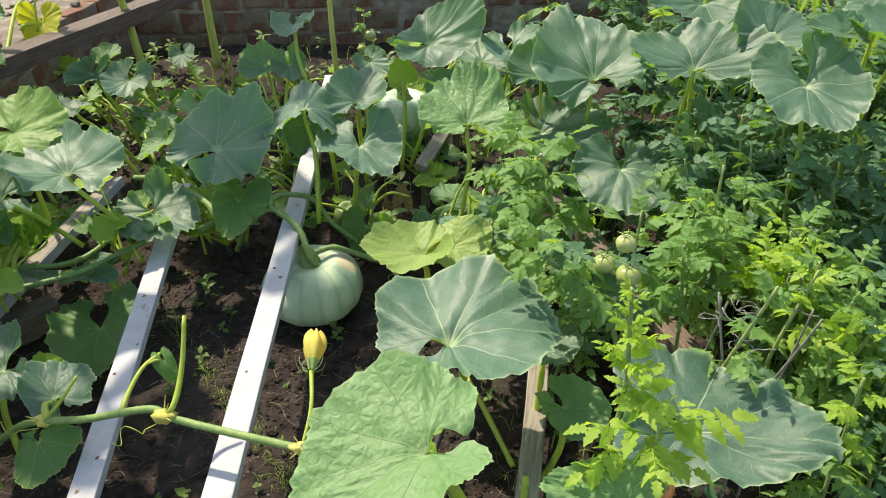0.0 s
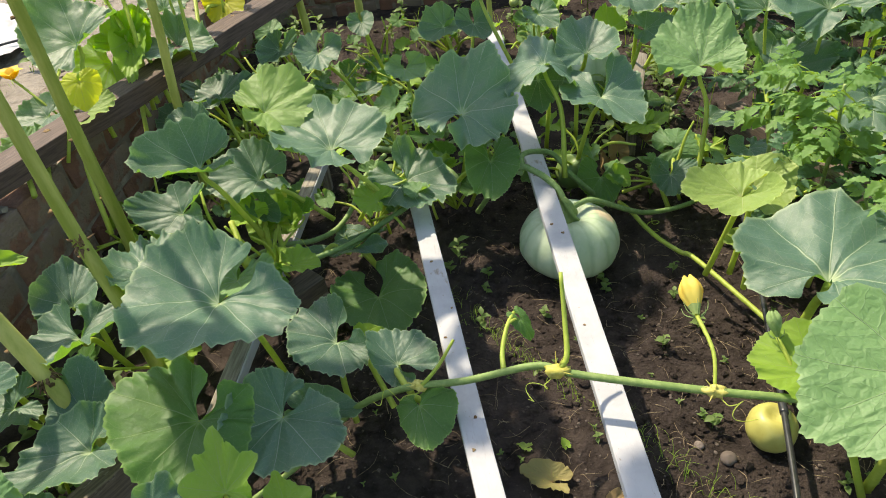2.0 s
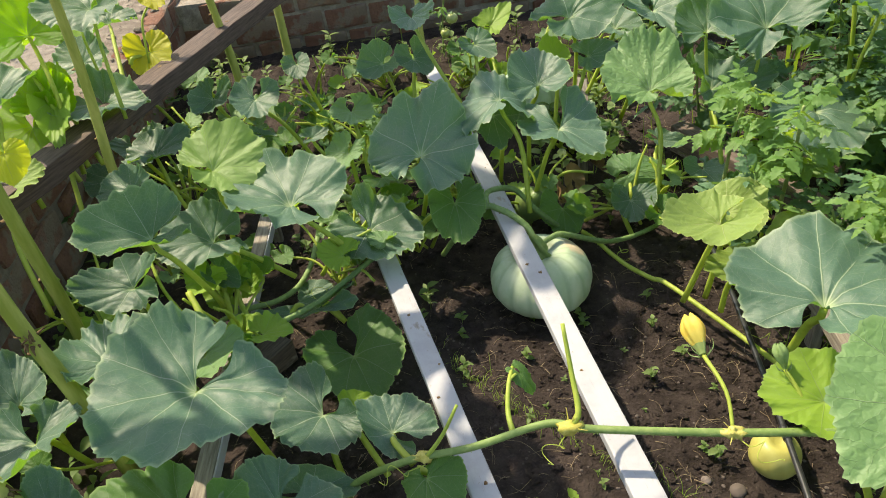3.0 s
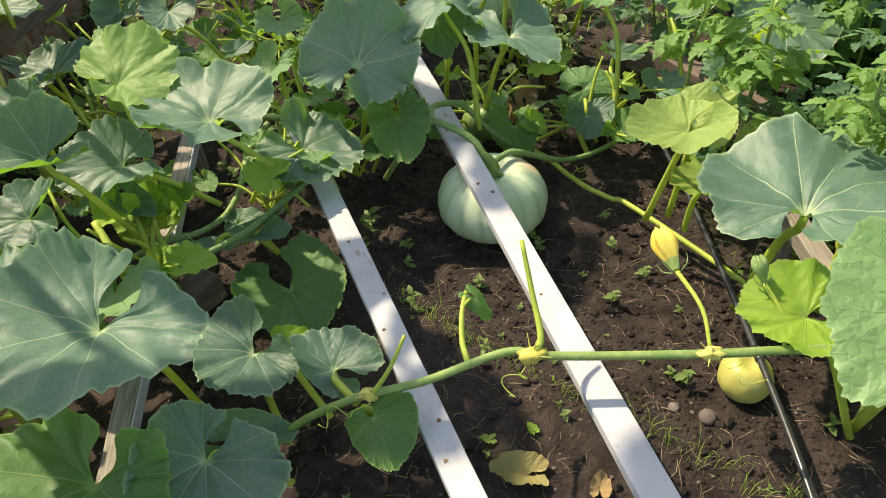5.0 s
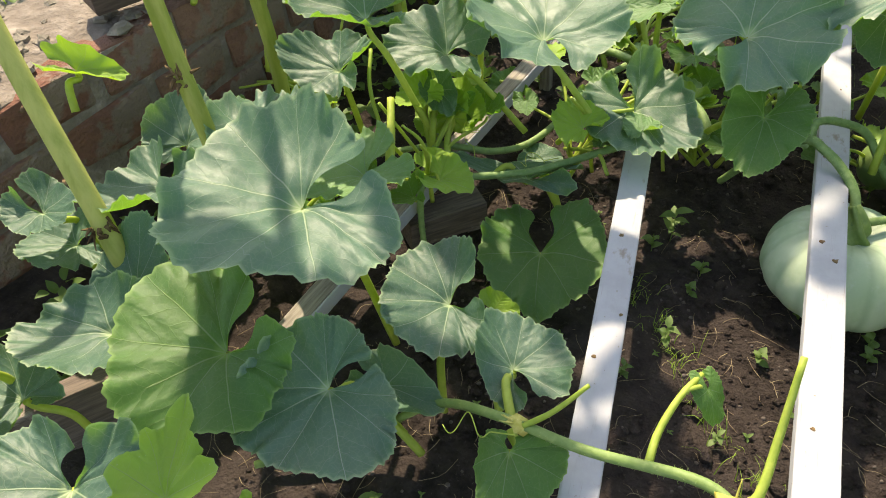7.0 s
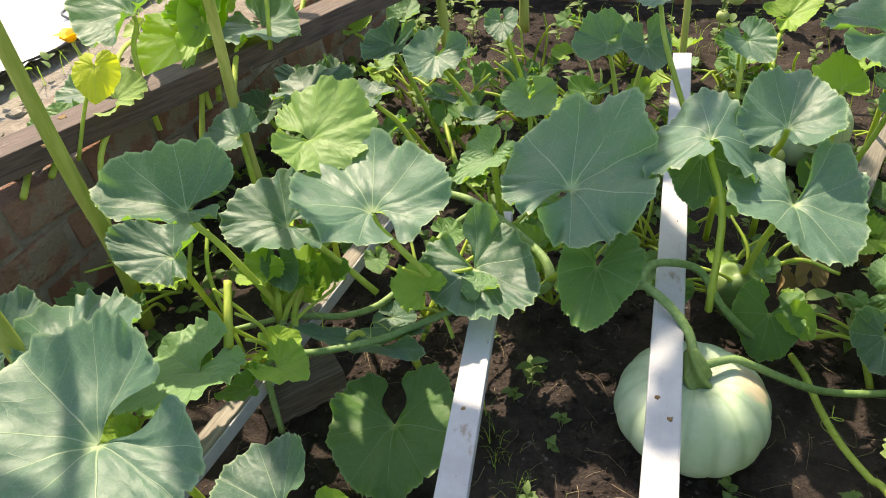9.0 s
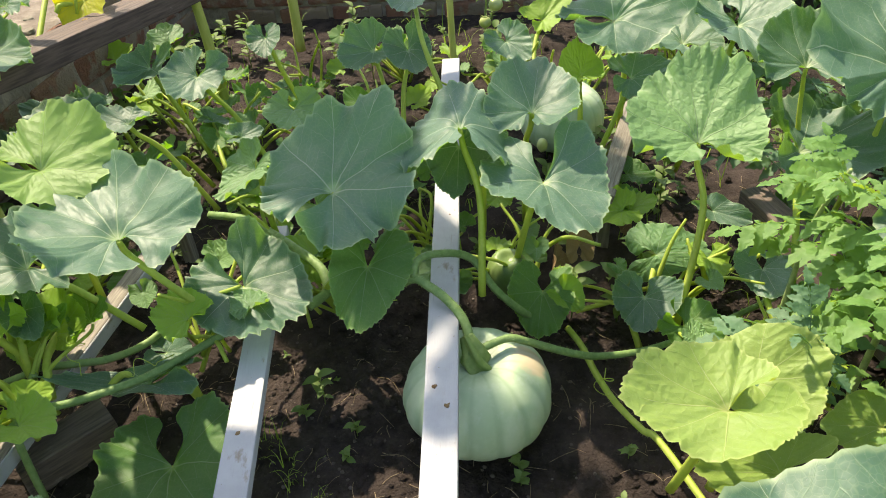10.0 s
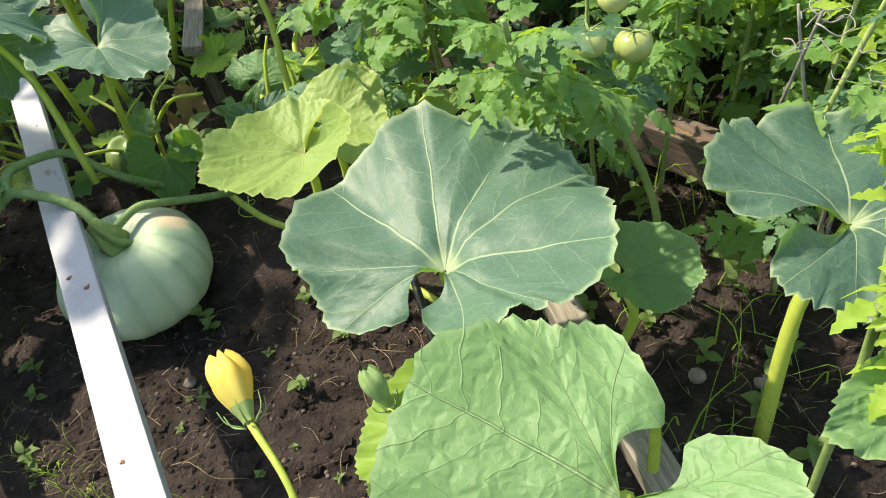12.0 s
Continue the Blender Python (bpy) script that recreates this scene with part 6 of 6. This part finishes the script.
# raised ground behind the side wall
sets = []
v, f = [], []
for i in range(64):
    for j in range(18):
        y = -2.2 + i * 0.16
        x = -2.27 + 0.0846 * (y - 0.4) - 0.36 - 0.22 * j * (1 + 0.12 * j)
        ends = max(0.0, min(1.0, (y + 2.2) / 1.6)) * max(0.0, min(1.0, (7.8 - y) / 1.6)) * max(0.0, min(1.0, (17 - j) / 5))
        v.append((x, y, (0.455 + 0.02 * noise.noise(Vector((x * 3, y * 3, 0)))) * ends - 0.02))
for i in range(63):
    for j in range(17):
        a = i * 18 + j
        f.append((a, a + 1, a + 19, a + 18))
thing("terrace", "raised bare ground with sparse grass behind the wall", "ground", kind="structure", data=mesh_of("terrace", v, f, DRY_EARTH))

# white sheet with a black cord on the raised ground, and an open flower over the wall
v, f = [], []
for i in range(41):
    for j in range(41):
        x, y = -3.95 + 1.12 * i / 40, 2.45 + 1.5 * j / 40
        x += 0.10 * noise.noise(Vector((y * 3, 0.3, 1)))
        y += 0.10 * noise.noise(Vector((x * 3, 2.3, 1)))
        z = 0.475 + 0.020 * abs(noise.noise(Vector((x * 5, y * 5, 4)))) + 0.045 * abs(noise.noise(Vector((x * 9, y * 9, 8)))) + 0.05 * max(0.0, noise.noise(Vector((x * 1.7, y * 1.7, 2))))
        v.append((x, y, z))
f = [(i * 41 + j, (i + 1) * 41 + j, (i + 1) * 41 + j + 1, i * 41 + j + 1) for i in range(40) for j in range(40)]
thing("ground_sheet", "crumpled white plastic sheet lying on the raised ground", "plastic sheet", data=mesh_of("ground_sheet", v, f, SHEET))
cord = thing("cord", "thin black cord lying along the white sheet", "cord", (-2.86, 2.7, 0.47))
part("strand", tube("strand", [(-2.84, 2.35, 0.482), (-2.85, 2.60, 0.49), (-2.80, 2.80, 0.492), (-2.90, 2.98, 0.50), (-3.02, 3.05, 0.515), (-2.98, 3.25, 0.51), (-2.80, 3.45, 0.49)], (0.006, 0.006), PIPE, 8, 0, 5, 40), cord)
bloom = part("flower_stalk", tube("flower_stalk", [(-2.22, 2.40, 0.52), (-2.32, 2.45, 0.60), (-2.40, 2.50, 0.645)], (0.004, 0.005), STALK, 7, 0.08, 5, 10), wall_plant)
for k in range(5):
    v, f = small_leaf(0.062, 0.052, 0.45)
    part("petal", mesh_of("petal", v, f, BLOOM), bloom, "open orange-yellow petal", Matrix.Translation((-2.40, 2.50, 0.648)) @ pose(0, 0, 0, 12 * math.sin(k * 2.1), -38, 72 * k + 10))

v, f = [], []
for i in range(40):
    for j in range(12):
        x, y = -2.40 + 0.16 * i, BACK_Y + 0.26 + 0.16 * j * (1 + 0.12 * j)
        ends = max(0.0, min(1.0, (3.7 - x) / 1.0)) * max(0.0, min(1.0, (11 - j) / 3))
        v.append((x, y, (0.440 + 0.02 * noise.noise(Vector((x * 3, y * 3, 5)))) * ends - 0.02))
f = [(i * 12 + j, i * 12 + 12 + j, i * 12 + 13 + j, i * 12 + 1 + j) for i in range(39) for j in range(11)]
thing("terrace_north", "raised bare ground behind the low back wall", "ground", kind="structure", data=mesh_of("terrace_north", v, f, DRY_EARTH))

sets = []
for k in range(260):
    t = rnd.random()
    p = WALL_A.lerp(WALL_B, t)
    x, y = p.x - rnd.uniform(0.02, 0.40), p.y
    r = rnd.uniform(0.006, 0.03)
    v, f = lump(r, k * 0.91, 0.5, 0.9, 4, 7)
    sets.append(([q + Vector((x, y, TOP + 0.004)) for q in v], f))
thing("rubble", "crumbled mortar and brick bits on the wall top", "rubble", kind="stuff", data=mesh_of("rubble", *join(*sets), MORTAR, smooth=False))

# ---- bricks of the two walls ----
BRICKS = []
for s in range(5):
    bv, bf = box_data(0.245, 0.10, 0.116, 0.014, 0.014, 50 + s, 4)
    BRICKS.append(mesh_of("brick", bv, bf, BRICK, smooth=False))


def lay(wall, a, b, height, base, proud):
    d = (b - a).normalized()
    nrm = Vector((d.y, -d.x, 0))
    rot = d.to_track_quat('X', 'Z').to_matrix().to_4x4()
    r3 = random.Random(int(abs(a.x * 100)))
    course, z = 0, height - 0.085 - 0.134 * 3
    while z < height:
        s = 0.13 if course % 2 else 0.0
        while s + 0.12 < (b - a).length:
            if r3.random() > 0.07:
                p = a + d * (s + 0.1225) + nrm * (proud - 0.05 + r3.uniform(-0.006, 0.004))
                part("brick", BRICKS[r3.randrange(5)], wall, "", Matrix.Translation((p.x, p.y, z)) @ rot @ pose(0, 0, 0, r3.uniform(-2.5, 2.5), r3.uniform(-1.5, 1.5), r3.uniform(-3, 3)))
            s += 0.262 + r3.uniform(-0.004, 0.02)
        z += 0.134
        course += 1


lay(side_wall, WALL_A, WALL_B, TOP + 0.02, 0.02, 0.012)
lay(back_wall, Vector((-1.93, BACK_Y, 0)), Vector((2.2, BACK_Y, 0)), 0.48, 0.05, 0.012)
